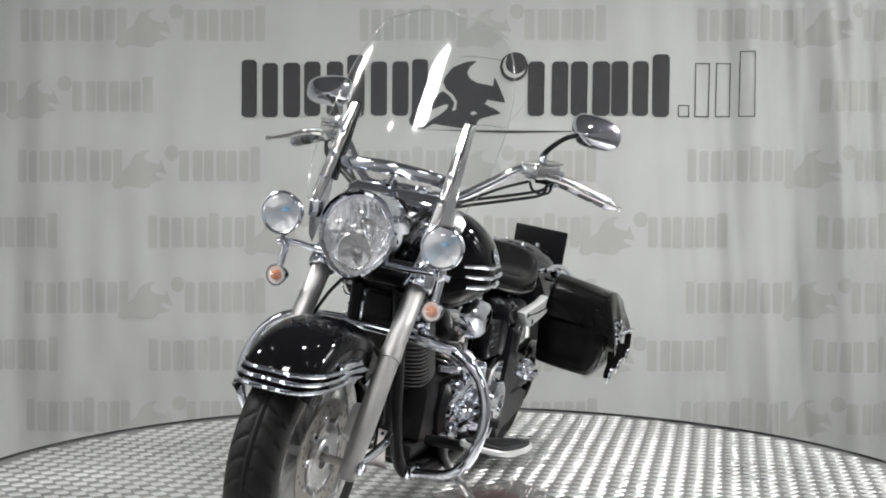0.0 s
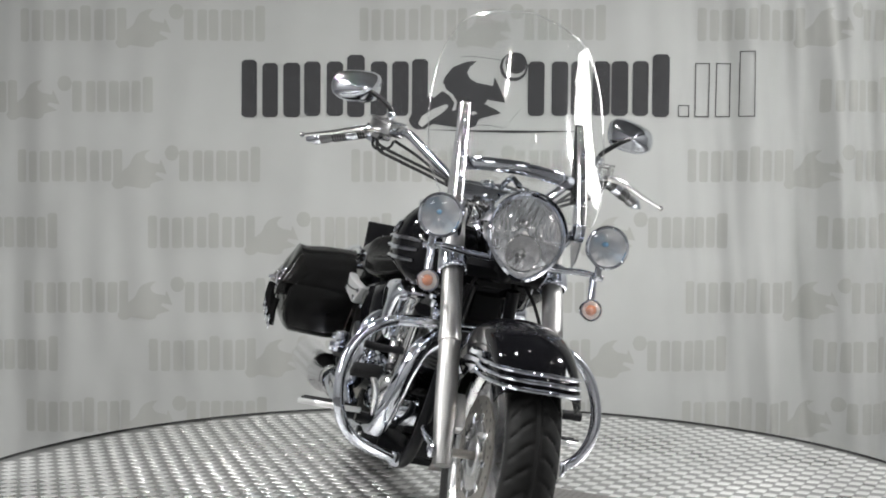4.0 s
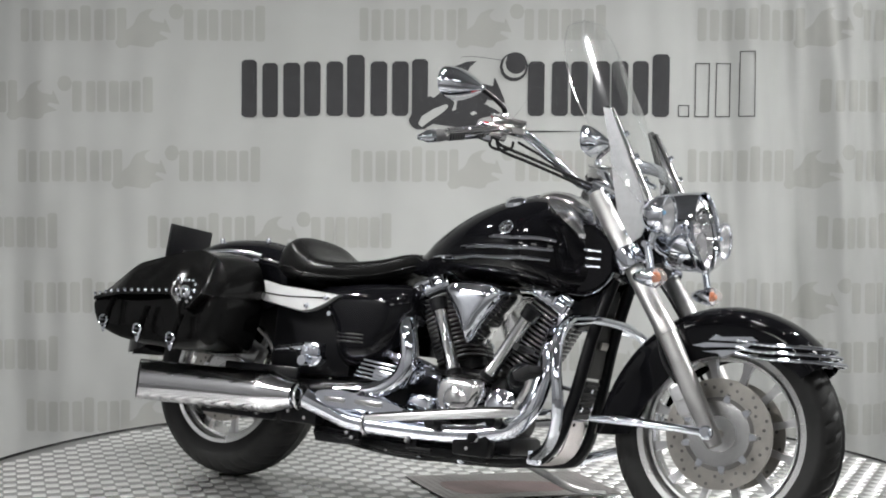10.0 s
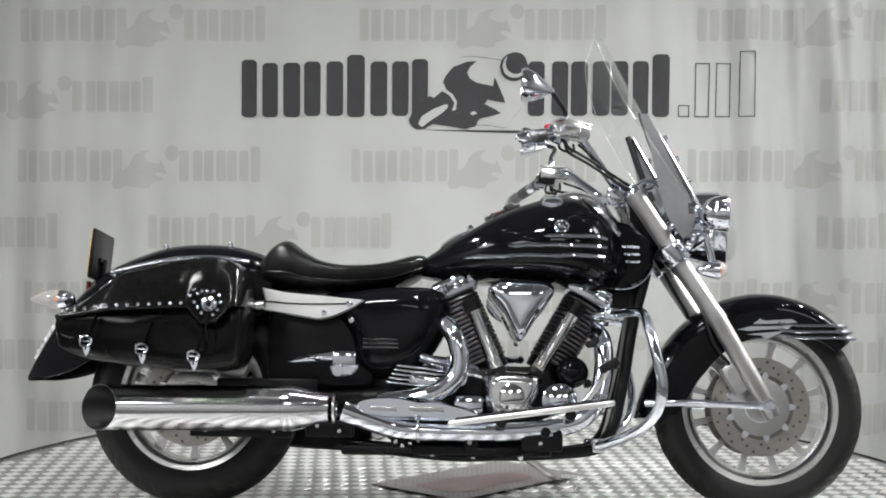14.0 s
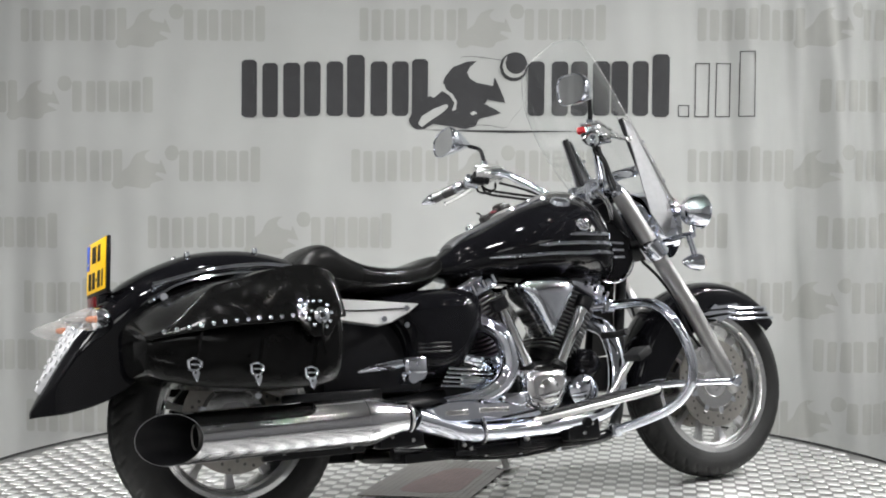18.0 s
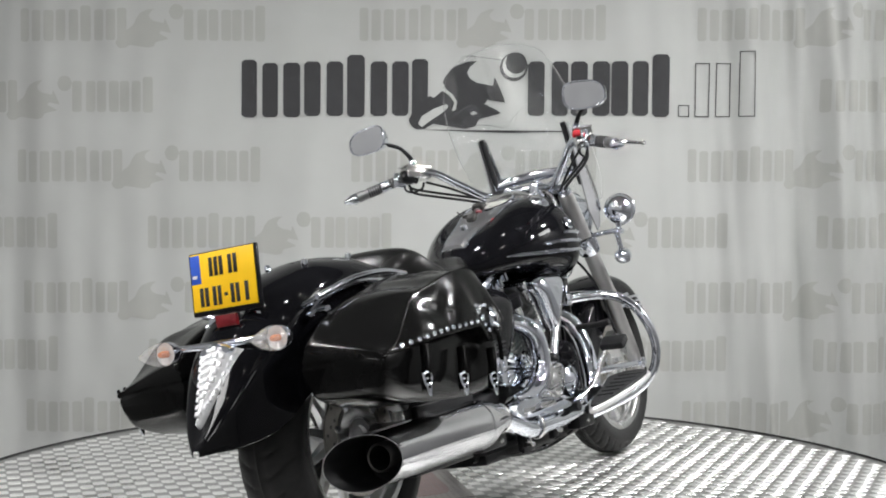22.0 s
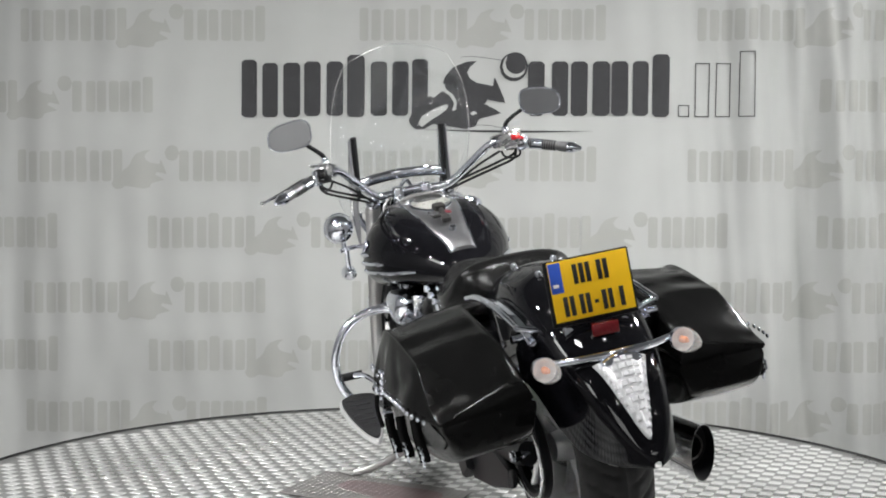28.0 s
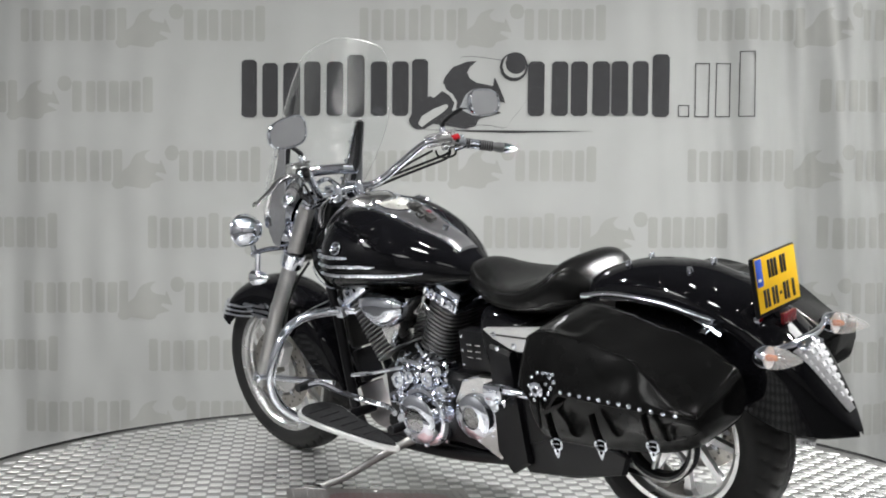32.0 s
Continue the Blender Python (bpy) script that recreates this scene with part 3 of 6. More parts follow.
        part("hub_flange", lathe([(0.030, -0.007), (0.046, -0.007), (0.048, -0.005), (0.048, 0.005), (0.046, 0.007), (0.030, 0.007), (0.030, -0.007)], o, (0, 1, 0), 32, cap=False), ALLOY, wh)
        tagged(part("disc_rivets", merge(*bolts), CHROME, wh), kind="stuff")
    return wh


front_wheel = wheel("front_wheel", FA, 0.318, 0.130, 0.232, 0.105, 12, (-1, 1), 0.149)
rear_wheel = wheel("rear_wheel", RA, 0.327, 0.190, 0.220, 0.150, 10, (-1,), 0.149)

# front fork
for s in (-1, 1):
    y = 0.138 * s
    a, b, e = Vector((0.541, y, 0.955)), Vector((0.792, y, 0.569)), Vector((0.950, y, 0.286))
    ax = (b - a).normalized()
    upper = part("fork_cover", lathe([(0.0, 0), (0.0255, 0.002), (0.0275, 0.02), (0.0275, (b - a).length - 0.03), (0.0295, (b - a).length - 0.025), (0.0295, (b - a).length), (0.024, (b - a).length + 0.001)], a, ax, 28), FORK, bike, "brushed metal upper fork cover")
    ax2 = (e - b).normalized()
    ln = (e - b).length
    part("fork_leg", lathe([(0.026, -0.01), (0.0275, 0.01), (0.0275, ln * 0.62), (0.025, ln * 0.8), (0.024, ln - 0.02), (0.020, ln), (0.0, ln + 0.002)], b, ax2, 28), FORK, bike, "satin alloy lower fork leg")
    part("fork_cap", lathe([(0.0, -0.022), (0.012, -0.022), (0.018, -0.012), (0.024, -0.010), (0.026, 0.0), (0.0, 0.002)], a, ax, 20), CHROME, bike)
    part("axle_nut", lathe([(0.0, -0.018), (0.012, -0.018), (0.014, -0.012), (0.014, 0.012), (0.012, 0.018), (0.0, 0.018)], FA + Vector((0.002, 0.158 * s, 0)), (0, 1, 0), 6), CHROME, bike, smooth=False)
    part("axle_clamp", merge(ring(0.015, 0.005, FA + Vector((0.004, 0.168 * s, 0)), (0, 1, 0), 20, 8), lathe([(0.0, -0.006), (0.012, -0.006), (0.012, 0.006), (0.0, 0.006)], FA + Vector((0.004, 0.168 * s, 0)), (0, 1, 0), 12)), CHROME, bike, "round chrome axle clamp")
    # brake caliper behind the leg
    cal = part("brake_caliper", sided(merge(block((0.842, -0.105, 0.402), (0.055, 0.05, 0.095), 0.012, (0, -30, 0)), lathe([(0, -0.136), (0.020, -0.136), (0.022, -0.10)], (0.835, 0, 0.415), (0, 1, 0), 20), lathe([(0, -0.134), (0.018, -0.134), (0.020, -0.10)], (0.856, 0, 0.375), (0, 1, 0), 20)), s), ALLOY, bike, "cast alloy brake caliper")
    part("brake_hose", sided(tube([(0.825, -0.125, 0.44), (0.78, -0.128, 0.50), (0.745, -0.12, 0.60), (0.70, -0.10, 0.68), (0.66, -0.07, 0.74)], 0.005, 8), s), GRIP, bike)
for s in (-1, 1):
    part("fender_brace", sided(tube([(0.925, -0.148, 0.318), (0.86, -0.150, 0.321), (0.70, -0.135, 0.325), (0.575, -0.105, 0.322)], [0.015, 0.012, 0.012, 0.010], 10), s), CHROME, bike, "chrome fender brace from the axle")
part("axle", lathe([(0.0, -0.15), (0.011, -0.15), (0.011, 0.15), (0.0, 0.15)], FA, (0, 1, 0), 16), STEEL, bike)
part("lower_yoke", block((0.655, 0, 0.775), (0.075, 0.33, 0.045), 0.015, (0, 33, 0)), BLACK, bike, "black lower fork yoke")
for s in (-1, 1):
    part("yoke_clamp", lathe([(0.033, -0.030), (0.040, -0.026), (0.041, 0.026), (0.038, 0.032), (0.033, 0.034)], (0.660, 0.138 * s, 0.772), (0.545, 0, -0.838), 28, cap=False), CHROME, bike, "chrome clamp round the fork")
part("upper_yoke", block((0.552, 0, 0.962), (0.070, 0.30, 0.030), 0.014, (0, 33, 0)), CHROME, bike, "chrome upper fork yoke")
part("steering_head", lathe([(0.0, -0.02), (0.04, -0.02), (0.042, 0.2), (0.0, 0.22)], (0.57, 0, 0.93), (0.5, 0, -0.83), 24), BLACK, bike)

# front fender
FENDER = [(32, 0.350), (45, 0.355), (60, 0.356), (100, 0.346), (125, 0.340), (150, 0.340), (170, 0.352), (186, 0.378)]


def fender_geo(c, table, a0, a1, half, skirt, thick=0.003, n=44):
    rings = []
    for i in range(n + 1):
        a = a0 + (a1 - a0) * i / n
        r = lerp_table(table, a)[0]
        f, end = i / n, 1.0
        if f < 0.10:
            end = math.sin(f / 0.10 * math.pi / 2) * 0.55 + 0.45
        hw = half(f)
        sk = skirt(f)
        ang = radians(a)
        outer, inner = [], []
        m = 18
        for k in range(m + 1):
            w = -1 + 2 * k / m
            q = abs(w)
            y = hw * math.sin(min(1.0, q / 0.72) * math.pi / 2) * (1 if w > 0 else -1)
            drop = 0.045 * (1 - math.cos(min(1.0, q / 0.72) * math.pi / 2)) + max(0, q - 0.72) / 0.28 * sk
            for lst, off in ((outer, 0.0), (inner, thick)):
                rr = r - drop - off
                yy = y - math.copysign(off, w) if q > 0.05 else y
                lst.append(c + Vector((math.cos(ang) * rr, yy, math.sin(ang) * rr)))
        rings.append(outer + inner[::-1])
    return bridge(rings)


ff = part("front_fender", fender_geo(FA, FENDER, 36.5, 186, lambda f: 0.100 if f < 0.6 else 0.100 - 0.02 * (f - 0.6) / 0.4, lambda f: 0.030 + 0.065 * min(1, f * 3) - 0.06 * max(0, f - 0.75) * 4 * 0.25), PAINT, bike, "deep gloss black front fender")
for k, (z, x0) in enumerate(((0.566, 0.905), (0.548, 0.875), (0.530, 0.895))):
    pts = []
    for i in range(25):
        ph = math.pi * (i / 24 - 0.5)
        cx = math.cos(ph)
        xx = 1.03 + (0.203 - 0.013 * (2 - k)) * abs(cx) ** 0.62
        pts.append((xx, 0.108 * math.copysign(abs(math.sin(ph)) ** 0.8, math.sin(ph)), z - 0.004 * abs(math.sin(ph))))
    pts = [(0.975, -0.109, z + 0.003)] + pts + [(0.975, 0.109, z + 0.003)]
    part("trim_strip", tube(pts, 0.0055, 8, 2), CHROME, ff, "chrome trim strip round the fender nose")
for s in (-1, 1):
    prongs = ([(0.896, 0.564), (0.918, 0.581), (0.932, 0.575), (0.975, 0.579), (1.020, 0.581), (1.036, 0.570), (0.985, 0.566), (0.935, 0.564)],
              [(0.849, 0.547), (0.890, 0.558), (0.950, 0.560), (1.022, 0.562), (1.004, 0.550), (0.940, 0.546), (0.885, 0.543)],
              [(0.878, 0.533), (0.930, 0.541), (0.995, 0.545), (0.968, 0.532), (0.938, 0.518), (0.924, 0.529)])
    part("trim_wing", sided(merge(*[prism(q, -0.112, -0.098, 0.003) for q in prongs]), s), CHROME, ff, "pronged chrome wing at the end of the trim")
    part("fender_stay", sided(tube([(0.83, -0.105, 0.50), (0.82, -0.118, 0.53), (0.80, -0.125, 0.56)], 0.008, 8), s), CHROME, ff)

# headlight
HC = Vector((0.80, 0.0, 0.866))


def egg(x, k, push=0.0, seg=40):
    out = []
    for j in range(seg):
        a = 2 * math.pi * j / seg
        y, z = math.cos(a), math.sin(a)
        w = 0.101 * (1 - 0.30 * max(0, -z) ** 1.4)
        out.append((x - push * z, y * w * k, HC.z + z * 0.108 * k))
    return out


head = part("headlight", bridge([egg(0.640, 0.30, 0.004), egg(0.650, 0.55, 0.006), egg(0.675, 0.78, 0.010), egg(0.715, 0.93, 0.014), egg(0.765, 1.0, 0.018), egg(0.806, 1.0, 0.020)], True, False), CHROME, bike, "large egg-shaped chrome headlight shell")
part("rim", bridge([egg(0.796, 1.01, 0.020), egg(0.806, 1.05, 0.020), egg(0.818, 1.045, 0.020), egg(0.823, 0.98, 0.020), egg(0.816, 0.93, 0.020)], False, False), CHROME, head, "chrome headlight rim")
part("hood", bridge([[(x, y, z + 0.006) for x, y, z in egg(xx, kk, 0.016)[1:20]] for xx, kk in ((0.70, 0.98), (0.75, 1.03), (0.80, 1.06), (0.832, 1.055))], False, False, closed=False), CHROME, head, "short chrome hood over the lens")


def bowl_ring(k, seg=120):
    """One ring of the fluted mirror behind the headlight lens."""
    out = []
    for x, y, z in egg(0.0, 0.93 * k, 0.020, seg):
        up = max(0.0, min(1.0, (z - HC.z) / 0.03))
        out.append((x + 0.812 - 0.070 * (1 - k * k) + 0.0028 * math.cos(y * 2 * math.pi / 0.0165) * up * (1 - k ** 6), y, z))
    return out


part("reflector", bridge([bowl_ring(1.0 - 0.97 * i / 22) for i in range(23)], False, True), FACET, head, "bright fluted mirror reflector", angle=70)
part("lens", bridge([egg(0.817, 0.95, 0.020), egg(0.838, 0.90, 0.018), egg(0.856, 0.74, 0.014), egg(0.867, 0.50, 0.008), egg(0.872, 0.18, 0.002)], False, True), CLEAR, head, "clear domed headlight lens")
cone = []
for k, (r, h) in enumerate(((0.046, 0.032), (0.044, 0.014), (0.037, 0.000), (0.026, -0.009), (0.012, -0.014))):
    cone.append([(0.783 + h + 0.0016 * math.cos(12 * a) * (1 if 0 < k < 4 else 0), math.cos(a) * r, 0.826 + math.sin(a) * r) for a in (2 * math.pi * j / 96 for j in range(96))])
part("lamp_bowl", bridge(cone, False, True), BOWL, head, "round mirror bowl of the dipped beam", angle=70)
part("bowl_rim", ring(0.046, 0.002, (0.815, 0, 0.826), (1, 0, 0), 48, 8), POLISH, head)
for z, x, r in ((0.900, 0.778, 0.012), (0.826, 0.792, 0.014)):
    part("bulb_cap", lathe([(0.0, 0.020), (r * 0.6, 0.018), (r, 0.010), (r, -0.012), (r * 0.7, -0.030)], (x, 0, z), (1, 0, 0), 20), POLISH, head)
part("parking_bulb", lathe([(0.0, 0.008), (0.006, 0.006), (0.008, 0.0), (0.006, -0.010)], (0.800, 0.0, 0.876), (1, 0, 0), 14), FROST, head)

# auxiliary lamps, front signals and their bar
bar = part("lamp_bar", tube([(0.745, -0.245, 0.800), (0.75, -0.19, 0.806), (0.735, -0.10, 0.80), (0.735, 0.10, 0.80), (0.75, 0.19, 0.806), (0.745, 0.245, 0.800)], 0.009, 10), CHROME, bike, "curved chrome lamp bar")
for s in (-1, 1):
    c = Vector((0.792, 0.225 * s, 0.881))
    fog = part("auxiliary_lamp", lathe([(0.0, -0.066), (0.014, -0.0645), (0.028, -0.058), (0.041, -0.045), (0.050, -0.028), (0.0545, -0.010), (0.0555, 0.006)], c, (1, 0, 0), 36, False), CHROME, bike, "round chrome auxiliary lamp")
    part("rim", ring(0.0535, 0.0045, c + Vector((0.008, 0, 0)), (1, 0, 0), 40, 8), CHROME, fog)
    bowl = []
    for k in range(12):
        q = 1 - k / 11.3
        bowl.append([c + Vector((0.004 - 0.040 * (1 - q * q) + 0.0005 * math.cos(a * 14) * (1 - q ** 4) * (1 if math.sin(a) < 0.2 else 0.3), math.cos(a) * 0.0505 * q, math.sin(a) * 0.0505 * q)) for a in (2 * math.pi * j / 84 for j in range(84))])
    part("reflector", bridge(bowl, False, True), BOWL, fog, "bright mirror reflector", angle=70)
    part("lens", lathe([(0.0, 0.018), (0.025, 0.0165), (0.042, 0.012), (0.0515, 0.007)], c, (1, 0, 0), 32, False), CLEAR, fog, "clear lens")
    part("bulb", lathe([(0.0, 0.004), (0.004, 0.003), (0.0065, -0.003), (0.0065, -0.014), (0.005, -0.026)], c + Vector((-0.004, 0, 0.008)), (1, 0, 0), 18), BULB_BLUE, fog, "blue tinted bulb")
    part("bracket", tube([c + Vector((-0.03, 0, -0.05)), c + Vector((-0.035, 0, -0.075)), c + Vector((-0.035, -0.01 * s, -0.085))], 0.010, 10), CHROME, fog)
    g = Vector((0.774, 0.221 * s, 0.714))
    sig = part("turn_signal", lathe([(0.0, -0.064), (0.009, -0.060), (0.020, -0.040), (0.0275, -0.012), (0.0290, 0.004)], g, (1, 0, 0), 24, False), CHROME, bike, "small chrome bullet turn signal")
    part("lens", lathe([(0.0, 0.032), (0.013, 0.029), (0.023, 0.017), (0.0283, 0.003)], g, (1, 0, 0), 24, False), MILKY, sig, "milky clear lens")
    part("bulb", lathe([(0.0, 0.018), (0.008, 0.015), (0.0140, 0.005), (0.0145, -0.004)], g, (1, 0, 0), 16), ORANGE, sig, "amber bulb")
    part("bowl", lathe([(0.024, 0.002), (0.0, -0.010)], g, (1, 0, 0), 20, False), FROST, sig)
    part("stalk", tube([g + Vector((-0.012, 0, 0.015)), g + Vector((-0.02, 0, 0.05)), g + Vector((-0.03, 0, 0.088))], 0.0105, 10), CHROME, sig)

# windscreen
SCR = [(0.925, 0.735, 0.205, 0.035), (1.0, 0.698, 0.238, 0.055), (1.1, 0.648, 0.252, 0.075), (1.2, 0.596, 0.252, 0.085), (1.3, 0.543, 0.240, 0.080), (1.38, 0.503, 0.215, 0.068), (1.44, 0.473, 0.175, 0.048), (1.48, 0.451, 0.115, 0.022), (1.497, 0.442, 0.03, 0.002)]


def screen_geo(off):
    rings = []
    for i in range(41):
        z = 0.925 + (1.497 - 0.925) * (i / 40)
        x, hw, sw = lerp_table(SCR, z)
        row = []
        for k in range(25):
            w = -1 + 2 * k / 24
            low = 0.05 * (1 - min(1, abs(w) / 0.55)) * max(0, 1 - i / 8)
            row.append((x - sw * w * w + off, hw * w, z + low))
        rings.append(row)
    return rings


r0, r1 = screen_geo(0.0), screen_geo(-0.004)
scr = part("windscreen", bridge([a + b[::-1] for a, b in zip(r0, r1)]), SCREEN, bike, "tall clear acrylic windscreen", angle=60)
scr.visible_shadow = False
edge = [r0[0][k] for k in range(0, 25, 2)] + [r0[i][24] for i in range(4, 40, 3)] + [r0[40][12]] + [r0[i][0] for i in range(37, 2, -3)] + [r0[0][0]]
se = part("screen_edge", tube([Vector(q) - Vector((0.002, 0, 0)) for q in edge], 0.0024, 6, 2), SCREEN_EDGE, scr, "polished acrylic edge")
se.visible_shadow = False
for s in (-1, 1):
    part("screen_post", sided(tube([(0.735, -0.168, 0.905), (0.705, -0.170, 0.96), (0.63, -0.168, 1.10), (0.578, -0.164, 1.195)], [0.012, 0.0155, 0.0155, 0.012], 12, flat=0.5), s), POLISH, bike, "flat chrome windscreen post")
    part("screen_bracket", sided(prism([(0.556, 1.196), (0.580, 1.192), (0.640, 1.070), (0.700, 0.945), (0.722, 0.880), (0.706, 0.830), (0.682, 0.812), (0.632, 0.885), (0.610, 0.970), (0.588, 1.080)], -0.180, -0.175, 0.0015), s), BRACKET, bike, "flat polished windscreen bracket")
    part("screen_clamp", sided(tube([(0.640, -0.162, 0.985), (0.605, -0.162, 1.070), (0.560, -0.162, 1.200)], 0.0105, 8), s), GRIP, bike, "black clamp strip behind the post")
    part("screen_mount", sided(merge(block((0.715, -0.165, 0.905), (0.05, 0.03, 0.05), 0.008), tube([(0.70, -0.16, 0.905), (0.66, -0.145, 0.86), (0.63, -0.138, 0.83)], 0.012, 10)), s), CHROME, bike)
    for x, z in ((0.690, 0.99), (0.655, 1.055), (0.620, 1.12)):
        part("screw", sided(lathe([(0, 0.012), (0.007, 0.011), (0.008, 0.0), (0.0, -0.01)], (x + 0.008, -0.168, z), (0.88, 0, 0.47), 12), s), CHROME, bike)
part("screen_brace", tube([(0.615, -0.168, 1.030), (0.65, -0.10, 1.040), (0.665, 0.0, 1.046), (0.65, 0.10, 1.040), (0.615, 0.168, 1.030)], 0.007, 10, flat=2.7), CHROME, bike, "curved chrome windscreen brace")

# handlebar and controls
BARP = [(0.500, 0.0, 0.990), (0.497, 0.075, 0.985), (0.475, 0.135, 0.990), (0.420, 0.205, 1.045), (0.365, 0.270, 1.098), (0.325, 0.320, 1.102), (0.285, 0.370, 1.085), (0.195, 0.495, 1.046)]
hb = part("handlebar", tube([(x, -y, z) for x, y, z in BARP[::-1]] + BARP[1:], 0.0135, 14), CHROME, bike, "wide swept chrome handlebar")
for y in (-0.05, 0.05):
    part("bar_clamp", block((0.508, y, 0.978), (0.06, 0.035, 0.06), 0.01), CHROME, hb)
for s in (-1, 1):
    P0, P1 = Vector((0.285, -0.368, 1.086)), Vector((0.197, -0.490, 1.047))
    d = (P1 - P0).normalized()
    ln = (P1 - P0).length
    prof = [(0.0, 0.0), (0.017, 0.0)]
    for k in range(14):
        prof += [(0.0175, 0.004 + k * 0.0082), (0.0175, 0.008 + k * 0.0082), (0.0155, 0.0085 + k * 0.0082), (0.0155, 0.0115 + k * 0.0082)]
    prof += [(0.0185, ln - 0.022), (0.0185, ln - 0.004), (0.013, ln), (0.0, ln)]
    grip = part("grip", sided(lathe(prof, P0, d, 20), s), GRIPMETAL, hb, "ribbed metal grip with black rubber rings")
    tagged(part("grip_rings", sided(merge(*[ring(0.0163, 0.0026, P0 + d * (0.010 + k * 0.0082), d, 18, 6) for k in range(13)]), s), GRIP, hb, "black rubber grip rings"), kind="stuff")
    part("bar_end", sided(lathe([(0.0165, ln - 0.006), (0.019, ln), (0.018, ln + 0.018), (0.010, ln + 0.034), (0.007, ln + 0.045), (0.0, ln + 0.048)], P0, d, 20), s), CHROME, hb)
    part("grip_sleeve", sided(lathe([(0.0182, 0.03), (0.0185, 0.035), (0.0185, 0.06), (0.0182, 0.065)], P0, d, 20), s), CHROME, hb)
    sw = part("switch_housing", sided(merge(block((0.302, -0.338, 1.093), (0.050, 0.046, 0.046), 0.012, (0, 15, 35)), block((0.318, -0.318, 1.094), (0.03, 0.02, 0.05), 0.006, (0, 15, 35))), s), POLISH if s < 0 else BLACK, hb, "polished switch housing" if s < 0 else "black switch housing")
    part("housing_band", sided(block((0.286, -0.360, 1.086), (0.052, 0.018, 0.050), 0.010, (0, 15, 35)), s), CHROME, hb, "chrome clamp band")
    part("switch_button", sided(merge(block((0.276, -0.340, 1.098), (0.012, 0.016, 0.012), 0.003, (0, 15, 35)), block((0.274, -0.346, 1.080), (0.012, 0.014, 0.008), 0.003, (0, 15, 35))), s), INK, hb)
    res = part("fluid_reservoir", sided(merge(block((0.338, -0.325, 1.104), (0.100, 0.062, 0.040), 0.009, (0, 8, 28)), block((0.338, -0.325, 1.126), (0.104, 0.066, 0.007), 0.003, (0, 8, 28))), s), POLISH, hb, "alloy fluid reservoir")
    lev = part("lever", sided(tube([(0.352, -0.345, 1.092), (0.345, -0.400, 1.085), (0.315, -0.470, 1.062), (0.281, -0.550, 1.040)], [0.013, 0.013, 0.010, 0.0060], 10, flat=0.75), s), POLISH, hb, "polished hand lever with ball end")
    part("ball_end", sided(lathe([(0, -0.008), (0.006, -0.006), (0.009, 0), (0.006, 0.006), (0, 0.008)], (0.281, -0.552, 1.040), (0, 1, 0), 12), s), POLISH, hb)
    # mirror
    mc = Vector((0.196, -0.415, 1.218)) if s < 0 else Vector((0.228, -0.435, 1.238))
    mir = part("mirror", sided(tube([(0.318, -0.318, 1.14), (0.318, -0.325, 1.162), mc + Vector((0.105, 0.066, -0.035)), mc + Vector((0.083, 0.032, -0.016))], [0.0085, 0.008, 0.007, 0.007], 10), s), BLACK, bike, "chrome rear-view mirror on a dark stalk")
    shell = []
    for x, k in ((0.088, 0.10), (0.078, 0.24), (0.055, 0.55), (0.030, 0.84), (0.010, 0.98), (0.0, 1.0), (-0.004, 0.96)):
        rg = []
        for j in range(28):
            a = 2 * math.pi * j / 28
            cy, cz = math.cos(a), math.sin(a)
            yy = math.copysign(abs(cy) ** 0.66, cy) * 0.073 * k
            zz = math.copysign(abs(cz) ** 0.72, cz) * 0.046 * k * (1 + 0.12 * cy)
            rg.append(mc + Vector((x, yy + 0.030 * (1 - k), zz + 0.10 * yy - 0.014 * (1 - k))))
        shell.append(rg)
    part("shell", sided(bridge(shell, True, False), s), CHROME, mir, "chrome mirror shell")
    part("glass", sided((shell[-1], [tuple(range(28))]), s), MIRROR, mir, "mirror glass", smooth=False)
    part("mirror_rim", sided(tube([q + Vector((-0.001, 0, 0)) for q in shell[-1]] + [shell[-1][0] + Vector((-0.001, 0, 0))], 0.0026, 6, 1), s), CHROME, mir, "thin chrome rim")
    part("stalk_base", sided(lathe([(0.0, -0.025), (0.011, -0.025), (0.012, 0.012), (0.009, 0.016), (0.0, 0.016)], (0.318, -0.318, 1.135), (0, 0, 1), 14), s), CHROME, mir)
    for k, dz in enumerate((0.0, 0.014)):
        part("cable", sided(tube([(0.315, -0.345, 1.070), (0.330, -0.335, 1.052 - dz), (0.390, -0.285, 1.030 - dz), (0.480, -0.190, 0.996 - dz), (0.565, -0.110, 0.962 - dz), (0.625, -0.065, 0.915), (0.64, -0.05, 0.86)], 0.0046, 8), s), GRIP, bike, "black control cable")
    part("cable", sided(tube([(0.36, -0.30, 1.070), (0.42, -0.235, 1.035), (0.50, -0.15, 0.975), (0.58, -0.09, 0.93), (0.62, -0.06, 0.87)], 0.0042, 8), s), GRIP, bike)
    part("cable_loop", sided(tube([(0.305, -0.355, 1.075), (0.30, -0.35, 1.05), (0.325, -0.335, 1.04), (0.345, -0.31, 1.05), (0.345, -0.30, 1.07)], 0.004, 8), s), GRIP, bike)
part("stop_switch", block((0.272, -0.334, 1.112), (0.023, 0.026, 0.019), 0.005, (0, 15, 35)), RED, hb, "red stop switch")
part("cable_guide", tube([(0.55, -0.02, 0.99), (0.60, -0.01, 1.02), (0.66, 0.0, 1.0)], 0.008, 8), CHROME, bike)

